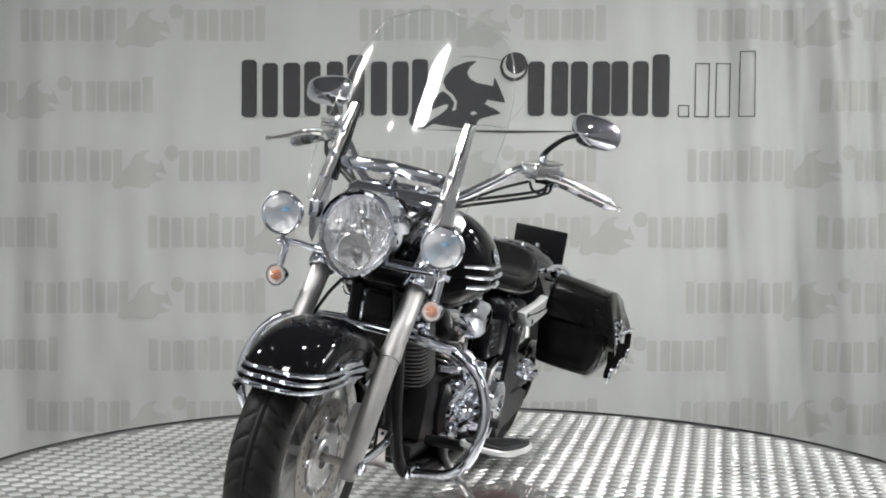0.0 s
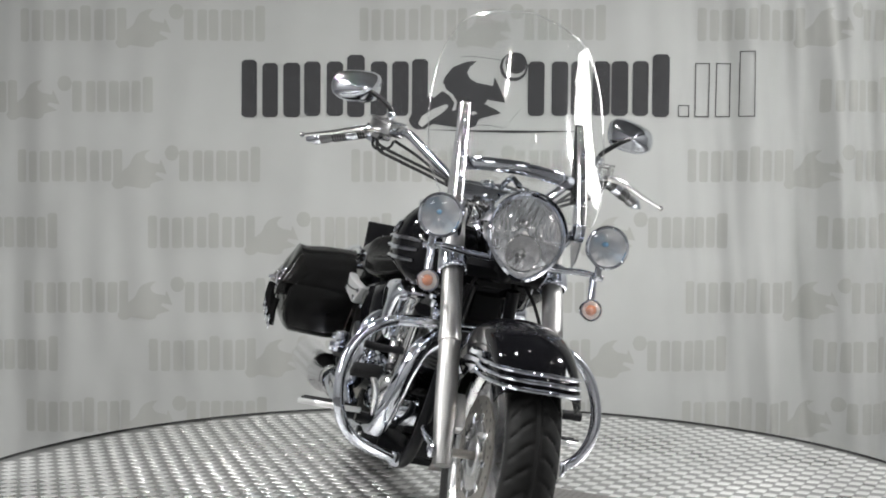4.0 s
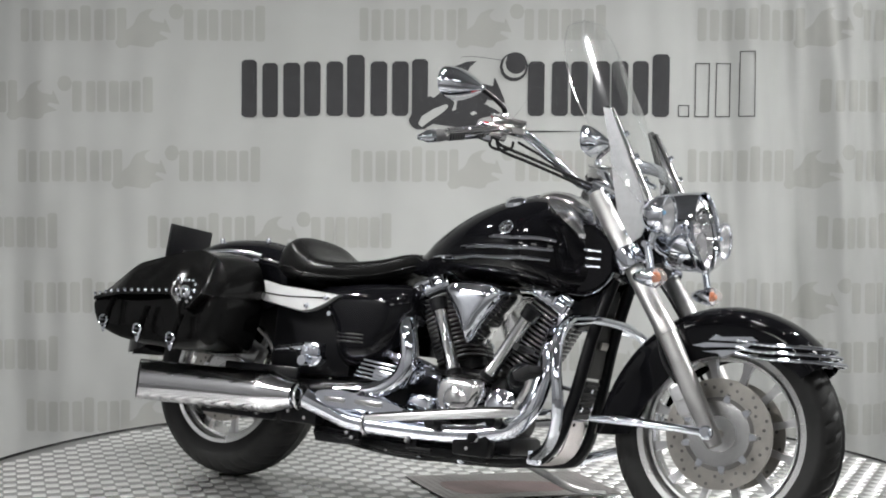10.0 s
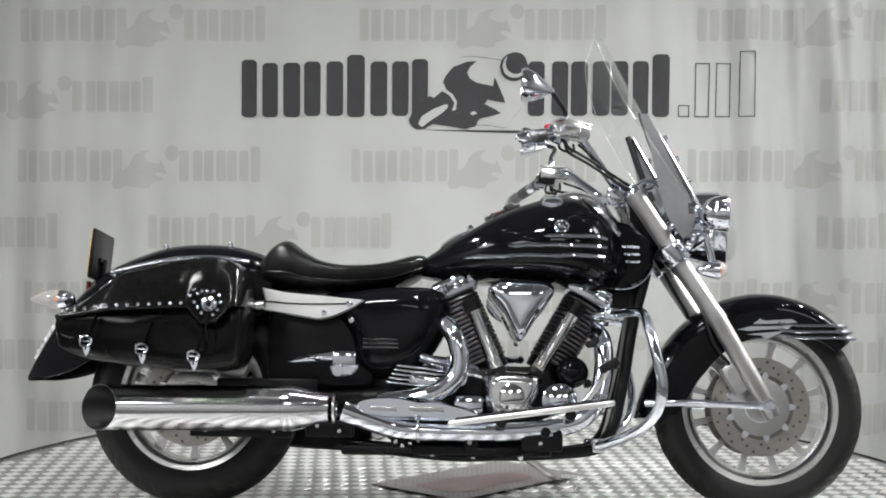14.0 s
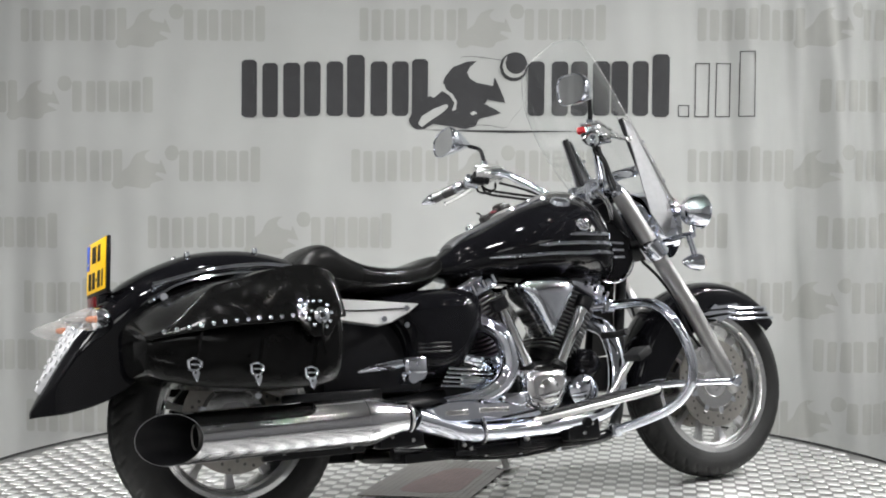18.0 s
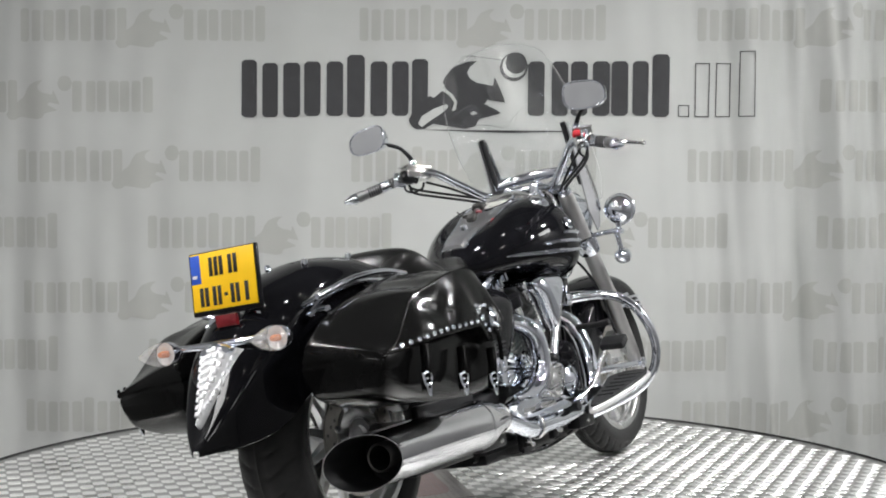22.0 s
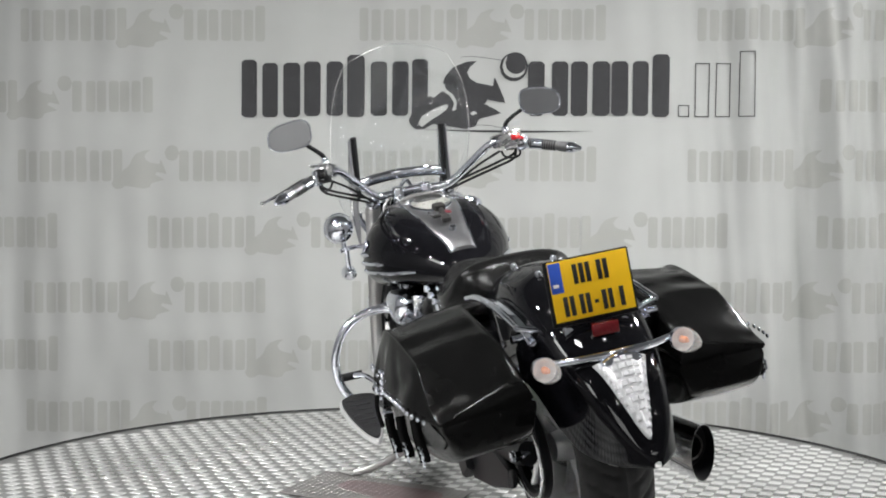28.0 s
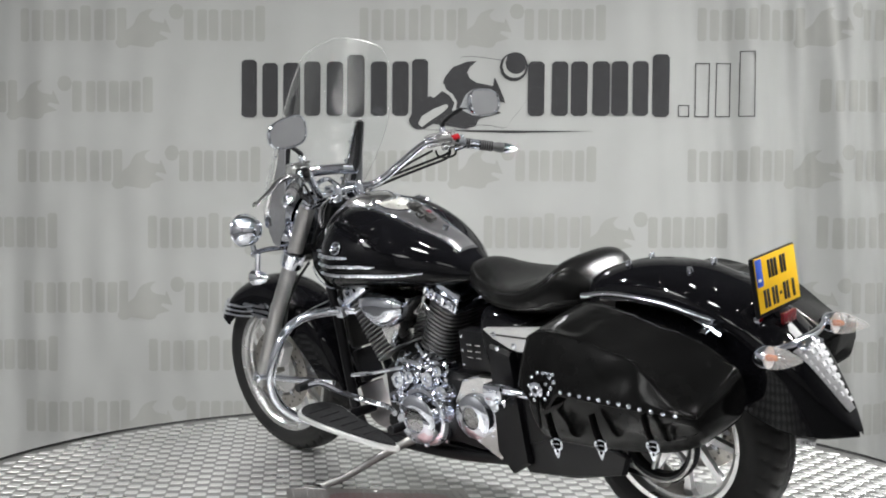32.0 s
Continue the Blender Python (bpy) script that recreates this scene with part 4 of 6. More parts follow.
# tank
TANK = [(-0.105, 0.760, 0.705, 0.050), (-0.05, 0.797, 0.694, 0.090), (0.0, 0.836, 0.690, 0.130), (0.1, 0.893, 0.687, 0.190), (0.2, 0.936, 0.683, 0.226), (0.3, 0.960, 0.676, 0.242),
        (0.38, 0.958, 0.664, 0.236), (0.45, 0.925, 0.655, 0.194), (0.51, 0.872, 0.665, 0.118), (0.56, 0.825, 0.690, 0.088), (0.595, 0.780, 0.720, 0.060)]


def tank_pt(x, a):
    zt, zb, w = lerp_table(TANK, x)
    zm = zb + (zt - zb) * 0.40
    c, s = math.cos(a), math.sin(a)
    y = math.copysign(abs(c) ** (0.85 if s > 0 else 0.7), c) * w
    z = zm + ((zt - zm) * abs(s) ** 1.05 if s > 0 else -(zm - zb) * abs(s) ** 0.75)
    if s > 0:
        z -= 0.030 * max(0.0, min(1.0, (x + 0.02) / 0.12)) * max(0.0, min(1.0, (0.52 - x) / 0.10)) * max(0.0, 1 - (y / 0.112) ** 2) ** 1.3
    return Vector((x, y, z))


rings = [[tank_pt(-0.105 + 0.70 * i / 48, 2 * math.pi * j / 48) for j in range(48)] for i in range(49)]
tank = part("fuel_tank", bridge(rings), PAINT, bike, "gloss black teardrop fuel tank")


def tank_side(x, z, s):
    """The skin of the tank at that height, side s."""
    best = min((tank_pt(x, radians(a)) for a in range(-60, 88, 1)), key=lambda q: abs(q.z - z))
    return Vector((x, best.y * s, best.z))


for s in (-1, 1):
    for x0, x1, z in ((0.262, 0.452, 0.808), (0.160, 0.450, 0.780), (0.022, 0.444, 0.750)):
        n = 10
        part("stripe", tube([tank_side(x0 + (x1 - x0) * i / n, z, s) + Vector((0, 0.0025 * s, 0)) for i in range(n + 1)], [0.0020] + [0.0068] * (n - 1) + [0.005], 8, 2), CHROME, tank, "chrome side stripe")
    q = tank_side(0.315, 0.836, s)
    part("badge", merge(lathe([(0.0, 0.0), (0.0185, 0.0), (0.0185, 0.004), (0.0, 0.005)], q, (0, s, 0.45), 28)), BLACK, tank)
    part("badge_ring", ring(0.0195, 0.003, q + Vector((0, 0.003 * s, 0.001)), (0, s, 0.45), 28, 8), CHROME, tank, "round chrome badge of plain shapes")
    nrm = Vector((0, s, 0.45)).normalized()
    side = Vector((1, 0, 0))
    up = nrm.cross(side)
    part("badge_bars", merge(*[tube([q + nrm * 0.005 - (side * math.cos(w) + up * math.sin(w)) * 0.015, q + nrm * 0.005 + (side * math.cos(w) + up * math.sin(w)) * 0.015], 0.0022, 6, 2) for w in (radians(30), radians(90), radians(150))]), CHROME, tank)
# console, dial and caps on top
rows = []
for i in range(29):
    x = -0.045 + (0.47 + 0.045) * i / 28
    f = i / 28
    hw = 0.042 + 0.046 * math.sin(min(1, f * 1.35) * math.pi / 2) ** 1.4 - 0.055 * max(0.0, (f - 0.80) / 0.20) ** 2
    zt = lerp_table(TANK, x)[0]
    row = []
    for k in range(13):
        w = -1 + 2 * k / 12
        y = hw * w
        a = math.acos(max(-1, min(1, math.copysign(abs(y / lerp_table(TANK, x)[2]) ** (1 / 0.85), y))))
        zz = tank_pt(x, a).z
        row.append(Vector((x, y, zz + 0.012 * (1 - w ** 6) - 0.002)))
    rows.append(row)
part("console", bridge([r + [v - Vector((0, 0, 0.010)) for v in r[::-1]] for r in rows]), CONSOLE, tank, "grey metal tank console")
for s in (-1, 1):
    part("console_trim", tube([r[0 if s < 0 else 12] + Vector((0, 0, 0.002)) for r in rows[::3]], 0.0035, 6, 2), CHROME, tank, "thin chrome edge of the console")
dial = part("speedometer", lathe([(0.0, 0.0), (0.070, 0.0), (0.075, 0.008), (0.073, 0.018), (0.067, 0.020), (0.065, 0.014)], (0.274, 0, 0.930), (-0.36, 0, 0.93), 36, False), CHROME, tank, "round speedometer with a pale dial")
part("dial_face", lathe([(0.0, 0.013), (0.066, 0.013)], (0.274, 0, 0.930), (-0.36, 0, 0.93), 36), DIAL, dial)
part("dial_marks", merge(*[block(Vector((0.274, 0, 0.930)) + Vector((-0.0050, 0, 0.0131)) + Vector((math.cos(a) * r * 0.93, math.sin(a) * r, math.cos(a) * r * 0.36)), (0.006, 0.006, 0.001), 0.0004) for r, n in ((0.054, 16), (0.024, 4)) for a in (2 * math.pi * k / n for k in range(n))]), INK, dial)
part("filler_cap", lathe([(0.0, 0.026), (0.020, 0.025), (0.030, 0.019), (0.034, 0.008), (0.036, -0.006)], (0.295, -0.150, 0.912), (0, -0.45, 0.9), 28), CHROME, tank, "domed chrome filler cap")
lock = part("key_lock", merge(tube([(0.200, 0.0, 0.938), (0.16, 0.0, 0.926), (0.10, 0.0, 0.892)], 0.011, 8, flat=0.7), block((0.165, 0.002, 0.932), (0.030, 0.040, 0.022), 0.006, (0, -24, 10)), block((0.105, 0.0, 0.895), (0.028, 0.030, 0.020), 0.005, (0, -28, 0))), INK, tank, "black ignition lock and cover")
part("key", merge(block((0.121, 0.020, 0.905), (0.008, 0.040, 0.012), 0.003, (0, -26, 15)), tube([(0.121, 0.036, 0.906), (0.118, 0.050, 0.918), (0.110, 0.052, 0.922)], 0.003, 6, 3)), INK, lock)
part("key_tag", block((0.128, -0.018, 0.9135), (0.016, 0.020, 0.004), 0.002, (6, -26, 20)), MAROON, lock, "small dark red key tag")
part("console_bolt", lathe([(0.0, 0.012), (0.010, 0.011), (0.013, 0.0)], (0.045, 0.0, 0.862), (-0.45, 0, 0.9), 12), CHROME, tank)
NAC = [(0.290, 0.958, 0.060), (0.310, 0.970, 0.076), (0.335, 0.977, 0.086), (0.375, 0.980, 0.094), (0.420, 0.970, 0.096), (0.460, 0.945, 0.092), (0.488, 0.908, 0.080), (0.504, 0.872, 0.060)]
nac = []
for i in range(23):
    x = 0.290 + 0.214 * i / 22
    zt, hw = lerp_table(NAC, x)
    nac.append([Vector((x, hw * math.copysign(abs(math.cos(a)) ** 0.8, math.cos(a)), zt - 0.055 + 0.055 * math.sin(a) ** 0.7)) for a in (math.pi * k / 22 for k in range(23))])
part("dash_nacelle", bridge(nac, True, True, closed=True), POLISH, tank, "rounded polished dash shell round the speedometer")
# polished shell over the front shoulders of the tank
SHELL = [(36, 0.490, 0.526), (39, 0.470, 0.530), (44, 0.442, 0.533), (52, 0.405, 0.535), (62, 0.384, 0.536), (90, 0.374, 0.536)]
shell = []
for i in range(41):
    deg = 36 + 108 * i / 40
    x0, x1 = lerp_table(SHELL, min(deg, 180 - deg))
    outer, inner = [], []
    for k in range(15):
        x = x0 + (x1 - x0) * k / 14
        q = tank_pt(x, radians(deg))
        n = Vector((0.25 * k / 14, math.cos(radians(deg)), math.sin(radians(deg)) * 0.9)).normalized()
        lift = 0.020 * max(0.0, 1 - (q.y / 0.19) ** 2) * math.sin(math.pi * (0.12 + 0.82 * k / 14))
        outer.append(q + n * 0.006 + Vector((0, 0, lift)))
        inner.append(q - n * 0.006)
    shell.append(outer + inner[::-1])
part("tank_shell", bridge(shell), SHELL_METAL, tank, "polished metal shell over the front of the tank")
# black block added to fill the dark gap between the neck and the front cylinder
part("frame_gusset", prism([(0.400, 0.700), (0.565, 0.700), (0.560, 0.640), (0.525, 0.590), (0.470, 0.575), (0.410, 0.610)], -0.045, 0.045, 0.008), ENGINE_BLACK, bike, "black filler block added for the dark underside of frame and tank")
# neck covers
for s in (-1, 1):
    part("neck_cover", sided(prism([(0.450, 0.880), (0.528, 0.868), (0.598, 0.815), (0.604, 0.735), (0.580, 0.700), (0.548, 0.676), (0.512, 0.666), (0.464, 0.672), (0.424, 0.687), (0.420, 0.800)], -0.108, -0.055, 0.010), s), PAINT, bike, "gloss black steering neck cover")
    for k in range(3):
        part("neck_rib", sided(tube([(0.496, -0.1085, 0.797 - 0.023 * k), (0.530, -0.1095, 0.796 - 0.023 * k), (0.560, -0.1085, 0.794 - 0.022 * k)], 0.0042, 6, 3), s), CHROME, bike, "thin chrome rib of the neck cover")
    part("neck_edge", sided(tube([(0.424, -0.106, 0.687), (0.464, -0.108, 0.671), (0.512, -0.109, 0.665), (0.548, -0.109, 0.675), (0.580, -0.108, 0.699), (0.602, -0.106, 0.735)], 0.0026, 6, 3), s), CHROME, bike, "thin chrome lower edge of the neck cover")
    part("neck_trim", sided(tube([(0.482, -0.085, 0.972), (0.512, -0.092, 0.950), (0.528, -0.098, 0.915), (0.530, -0.100, 0.872)], [0.010, 0.016, 0.016, 0.010], 12, flat=0.4), s), POLISH, bike, "polished steering neck trim")
    part("frame_tube", sided(tube([(0.585, -0.06, 0.72), (0.54, -0.075, 0.55), (0.505, -0.09, 0.36), (0.46, -0.11, 0.22), (0.36, -0.13, 0.175), (0.0, -0.14, 0.165), (-0.35, -0.13, 0.19)], 0.018, 12), s), BLACK, bike, "black tubular frame rail")

# seat
SEAT = [(-0.610, 0.735, 0.690, 0.085), (-0.585, 0.765, 0.675, 0.125), (-0.555, 0.797, 0.660, 0.150), (-0.511, 0.810, 0.650, 0.172), (-0.465, 0.778, 0.645, 0.185), (-0.40, 0.750, 0.645, 0.190), (-0.30, 0.742, 0.648, 0.175),
        (-0.20, 0.752, 0.662, 0.130), (-0.13, 0.772, 0.690, 0.090), (-0.095, 0.772, 0.715, 0.055), (-0.075, 0.752, 0.725, 0.028)]


def seat_pt(x, a):
    zt, zb, w = lerp_table(SEAT, x)
    zm = zb + (zt - zb) * 0.5
    c, s = math.cos(a), math.sin(a)
    dish = 0.018 * max(0, 1 - abs(x + 0.33) / 0.14)
    return Vector((x, math.copysign(abs(c) ** 0.72, c) * w, zm + (zt - zm) * math.copysign(abs(s) ** 0.62, s) * (1 if s > 0 else (zm - zb) / (zt - zm)) - (dish * max(0, s) * (1 - (abs(c)) ** 2))))


seat = part("seat", bridge([[seat_pt(-0.610 + 0.535 * i / 44, 2 * math.pi * j / 40) for j in range(40)] for i in range(45)]), SEATSKIN, bike, "low black padded seat with a raised rear rim")
part("seat_piping", tube([seat_pt(-0.60 + 0.52 * i / 20, radians(-12)) + Vector((0, 0.001, 0)) for i in range(21)], 0.003, 6, 2), SEATSKIN, seat)
part("seat_piping", tube([seat_pt(-0.60 + 0.52 * i / 20, radians(192)) - Vector((0, 0.001, 0)) for i in range(21)], 0.003, 6, 2), SEATSKIN, seat)

# rear fender
RF = [(-0.56, 0.755, 0.60, 0.105), (-0.62, 0.779, 0.56, 0.118), (-0.725, 0.800, 0.53, 0.128), (-0.868, 0.796, 0.53, 0.134), (-0.975, 0.765, 0.505, 0.136), (-1.06, 0.725, 0.460, 0.134), (-1.11, 0.688, 0.428, 0.128), (-1.16, 0.642, 0.402, 0.117),
      (-1.21, 0.582, 0.387, 0.100), (-1.26, 0.502, 0.378, 0.074), (-1.30, 0.432, 0.377, 0.042), (-1.326, 0.388, 0.374, 0.012)]


def rf_pt(x, w, off=0.0):
    zt, zb, hw = lerp_table(RF, x)
    q = min(1.0, abs(w) / 0.62)
    y = (hw - off) * math.sin(q * math.pi / 2) ** 0.9 * (1 if w > 0 else -1)
    z = zt - off - (zt - zb) * 0.30 * (1 - math.cos(q * math.pi / 2))
    if abs(w) > 0.62:
        z -= (abs(w) - 0.62) / 0.38 * (zt - zb) * 0.70
    return Vector((x, y, z))


rings = []
for i in range(57):
    x = -0.56 - 0.766 * i / 56
    o = [rf_pt(x, -1 + k / 14) for k in range(29)]
    n = [rf_pt(x, -1 + k / 14, 0.004) for k in range(29)]
    rings.append(o + n[::-1])
rf = part("rear_fender", bridge(rings), PAINT, bike, "long gloss black rear fender with a pointed tail")
for x in (-0.70, -0.90):
    for s in (-1, 1):
        part("fender_bolt", lathe([(0.0, 0.014), (0.007, 0.013), (0.009, 0.006), (0.009, 0)], rf_pt(x, 0.16 * s), (0, 0.2 * s, 1), 12), CHROME, rf)
for s in (-1, 1):
    part("strut", sided(tube([rf_pt(-0.66, -0.62) + Vector((0, -0.012, 0.0)), rf_pt(-0.80, -0.62) + Vector((0, -0.014, 0.0)), rf_pt(-0.95, -0.62) + Vector((0, -0.014, 0)), rf_pt(-1.04, -0.64) + Vector((0, -0.012, 0))], 0.013, 8, flat=0.6), s), CHROME, rf, "chrome fender strut")
# tail light: inverted triangle of clear cells
tl = []
for i in range(15):
    f = i / 14
    x0 = -1.198 - 0.104 * f
    zt = lerp_table(RF, x0)[0]
    hw = 0.064 * (1 - f) ** 0.75 + 0.004
    tl.append([Vector((x0 - 0.012 + 0.020 * abs(w) ** 2, hw * w, zt + 0.014 - 0.018 * w * w)) for k, w in ((k, -1 + k / 6) for k in range(13))])
part("tail_light", bridge([r + [v + Vector((0.02, 0, -0.02)) for v in r[::-1]] for r in tl]), CRYSTAL, bike, "clear triangular tail light")
tail = bike.children[-1]
cells = []
for i in range(9):
    f = (i + 0.5) / 9.6
    x0 = -1.198 - 0.104 * f
    zt = lerp_table(RF, x0)[0]
    hw = 0.060 * (1 - f) ** 0.75
    nn = max(1, round(hw * 2 / 0.0165))
    for k in range(nn):
        w = 0 if nn == 1 else (-1 + (2 * k + 1) / nn) * 0.97
        ax = Vector((-0.85, 0.25 * w, 0.5)).normalized()
        side = Vector((0, 1, 0))
        up = ax.cross(side).normalized()
        o = Vector((x0 - 0.013 + 0.02 * w * w, hw * w, zt + 0.015 - 0.018 * w * w))
        a, b = 0.0072, 0.0062
        cells.append(bridge([[o + ax * h + side * sx * a * q + up * sy * b * q for sx, sy in ((-1, -1), (1, -1), (1, 1), (-1, 1))] for h, q in ((-0.004, 1.0), (0.001, 1.0), (0.0025, 0.82))]))
tagged(part("lens_grid", merge(*cells), CELL, tail, "bright cells of the tail light", smooth=False), kind="stuff")
part("light_cap", prism(smooth_poly([(-0.040, 0.590), (0.040, 0.590), (0.046, 0.604), (0.0, 0.618), (-0.046, 0.604)]), -1.216, -1.172, 0.006, "yz"), CHROME, tail, "chrome cap over the tail light")
# rear signals
part("signal_bar", tube([(-1.165, -0.15, 0.618), (-1.185, -0.08, 0.614), (-1.19, 0.0, 0.612), (-1.185, 0.085, 0.614), (-1.165, 0.165, 0.616)], [0.008, 0.009, 0.012, 0.009, 0.008], 10), CHROME, bike, "chrome rear signal bar")
for y in (-0.166, 0.178):
    g = Vector((-1.178, y, 0.610))
    sig = part("turn_signal", lathe([(0.0, 0.036), (0.014, 0.032), (0.026, 0.016), (0.0295, 0.0), (0.0295, -0.010)], g, (1, 0, 0), 24, False), CHROME, bike, "chrome turn signal with a clear pointed lens")
    part("lens", lathe([(0.029, -0.010), (0.0285, -0.030), (0.0225, -0.056), (0.0120, -0.084), (0.004, -0.100), (0.0, -0.103)], g, (1, 0, 0), 24, False), MILKY, sig, "clear pointed lens")
    part("bowl", lathe([(0.028, -0.010), (0.0, 0.004)], g, (1, 0, 0), 20, False), FROST, sig)
    part("bulb", lathe([(0.0, -0.034), (0.006, -0.031), (0.0085, -0.020), (0.0085, -0.004)], g, (1, 0, 0), 14), ORANGE, sig, "amber bulb")
# number plate
pc = Vector((-1.128, 0.014, 0.764))
pt = pose(*pc, 0, 4, 0)


def on_plate(geo):
    return [pt @ Vector(v) for v in geo[0]], geo[1]


plate = part("number_plate", on_plate(block((0.004, 0, 0), (0.012, 0.214, 0.156), 0.009)), BLACK, bike, "yellow number plate in a black holder")
part("plate_sheet", on_plate(block((-0.003, 0, 0.004), (0.003, 0.199, 0.140), 0.001)), YELLOW, plate, "yellow plate sheet")
part("plate_strip", on_plate(block((-0.0045, 0.0835, 0.036), (0.002, 0.030, 0.070), 0.0008)), BLUE, plate)


def plate_bar(y, z, w, h):
    part("plate_bar", on_plate(block((-0.0052, y, z), (0.0014, w, h), 0.0005)), INK, plate)


part("plate_stay", on_plate(merge(block((0.018, 0.0, -0.045), (0.018, 0.030, 0.075), 0.004), block((0.014, 0.0, -0.015), (0.010, 0.080, 0.016), 0.003))), BLACK, plate)
for y in (0.035, 0.019, 0.003, -0.025, -0.041):
    plate_bar(y, 0.038, 0.0112, 0.046)
for y in (0.070, 0.054, 0.030, 0.014, -0.026, -0.042, -0.070):
    plate_bar(y, -0.033, 0.0112, 0.046)
plate_bar(-0.006, -0.033, 0.010, 0.008)
part("plate_marks", on_plate(block((-0.0060, 0.086, 0.018), (0.001, 0.014, 0.008), 0.0003)), FROST, plate)
part("plate_bracket", merge(block((-1.122, 0.0, 0.668), (0.03, 0.05, 0.036), 0.006), tube([(-1.11, 0.0, 0.70), (-1.10, 0, 0.66)], 0.012, 10)), BLACK, bike)
part("plate_reflector", block((-1.150, 0.004, 0.668), (0.010, 0.066, 0.030), 0.003), DARKRED, bike, "red rear reflector under the number plate")
for s in (-1, 1):
    part("plate_nut", lathe([(0, -0.02), (0.012, -0.02), (0.014, 0.0), (0.0, 0.02)], (-1.095, 0.07 * s + 0.01, 0.668), (1, 0, 0), 12), CHROME, bike)

# saddlebags
BAG = [(-1.125, 0.578, 0.470, 0.93), (-1.115, 0.592, 0.452, 0.96), (-1.04, 0.640, 0.424, 0.99), (-0.96, 0.672, 0.410, 1.0), (-0.87, 0.694, 0.402, 1.0), (-0.78, 0.716, 0.396, 1.0), (-0.70, 0.726, 0.395, 1.0), (-0.640, 0.716, 0.402, 1.0), (-0.606, 0.690, 0.420, 0.96), (-0.590, 0.64, 0.47, 0.84)]


def lid_line(x):
    base = 0.538 + (x + 1.10) * 0.125 - 0.08 * max(0.0, x + 0.95)
    v = max(0.0, 1 - abs(x + 0.682) / 0.060)
    return base - 0.046 * min(1.0, v * 1.6)


def bag_section(x, lid):
    """Half of the bag's outline (y, z) at x: its lid, or its body."""
    zt, zb, f = lerp_table(BAG, x)
    zl = min(lid_line(x), zt - 0.014)
    tall = min(1.0, max(0.0, (zt - zl) / 0.11))
    yi = -0.185
    rise = min(1.0, max(0.0, (x + 1.128) / 0.20))
    rise = rise * rise * (3 - 2 * rise)
    zr = zl + 0.008 + (zt - 0.014 - zl - 0.008) * rise
    yt, yl, yb = yi - (0.232 - 0.027 * rise) * f, yi - (0.234 + 0.030 * tall * rise) * f, yi - 0.226 * f
    wr = (0.0022 * math.sin(x * 37) + 0.0015 * math.sin(x * 61 + 1)) * min(1.0, max(0.0, (x + 1.02) / 0.08))
    if lid:
        sag = 0.004 * math.sin(x * 13 + 1.0) * rise * min(1.0, max(0.0, (x + 1.0) / 0.08))
        p = [(yi, zl), (yi, zt - 0.02), (yi - 0.010, zt - 0.002)]
        for u in (0.18, 0.32, 0.46, 0.60, 0.74, 0.87):
            crease = 0.0028 * (abs(((x * 5.2 + u * 1.15) % 1.0) - 0.5) * 2 - 0.5) * math.sin(math.pi * u) * min(1.0, max(0.0, (-0.60 - x) / 0.05)) * min(1.0, max(0.0, (x + 1.04) / 0.08))
            p.append((yi + (yt - yi) * u, zt + (zr - zt) * u ** 1.25 + 0.0015 * math.sin(math.pi * u) + wr * u + sag * u + crease))
        p += [(yt + 0.002, zr + 0.0015), (yt - 0.001, zr - 0.003)]
        for q in (0.2, 0.4, 0.6, 0.8):
            z = (zr - 0.004) * (1 - q) + (zl + 0.006) * q
            dip = 0.006 * (0.5 + 0.5 * math.sin(x * 19 + z * 30 + 0.6)) ** 3 + 0.003 * (0.5 + 0.5 * math.sin(x * 41 - z * 34 + 1)) ** 4
            p.append((yt + (yl - yt) * q ** 0.8 + dip * math.sin(math.pi * q) * tall * rise * min(1.0, max(0.0, (-0.70 - x) / 0.08)), z))
        p += [(yl, zl + 0.001), (yl + 0.006, zl - 0.003), (yl + 0.02, zl - 0.001), (yi - 0.10, zl)]
    else:
        p = [(yi - 0.002, zl + 0.004), (yb + 0.03, zl + 0.004), (yb, zl - 0.010), (yb - 0.006 * math.sin(x * 19), (zl + zb) / 2), (yb + 0.006, zb + 0.035), (yb + 0.026, zb + 0.006), (yb + 0.06, zb), (yi - 0.03, zb), (yi - 0.004, zb + 0.02)]
    return [(x, y, z) for y, z in smooth_poly(p, 4)]


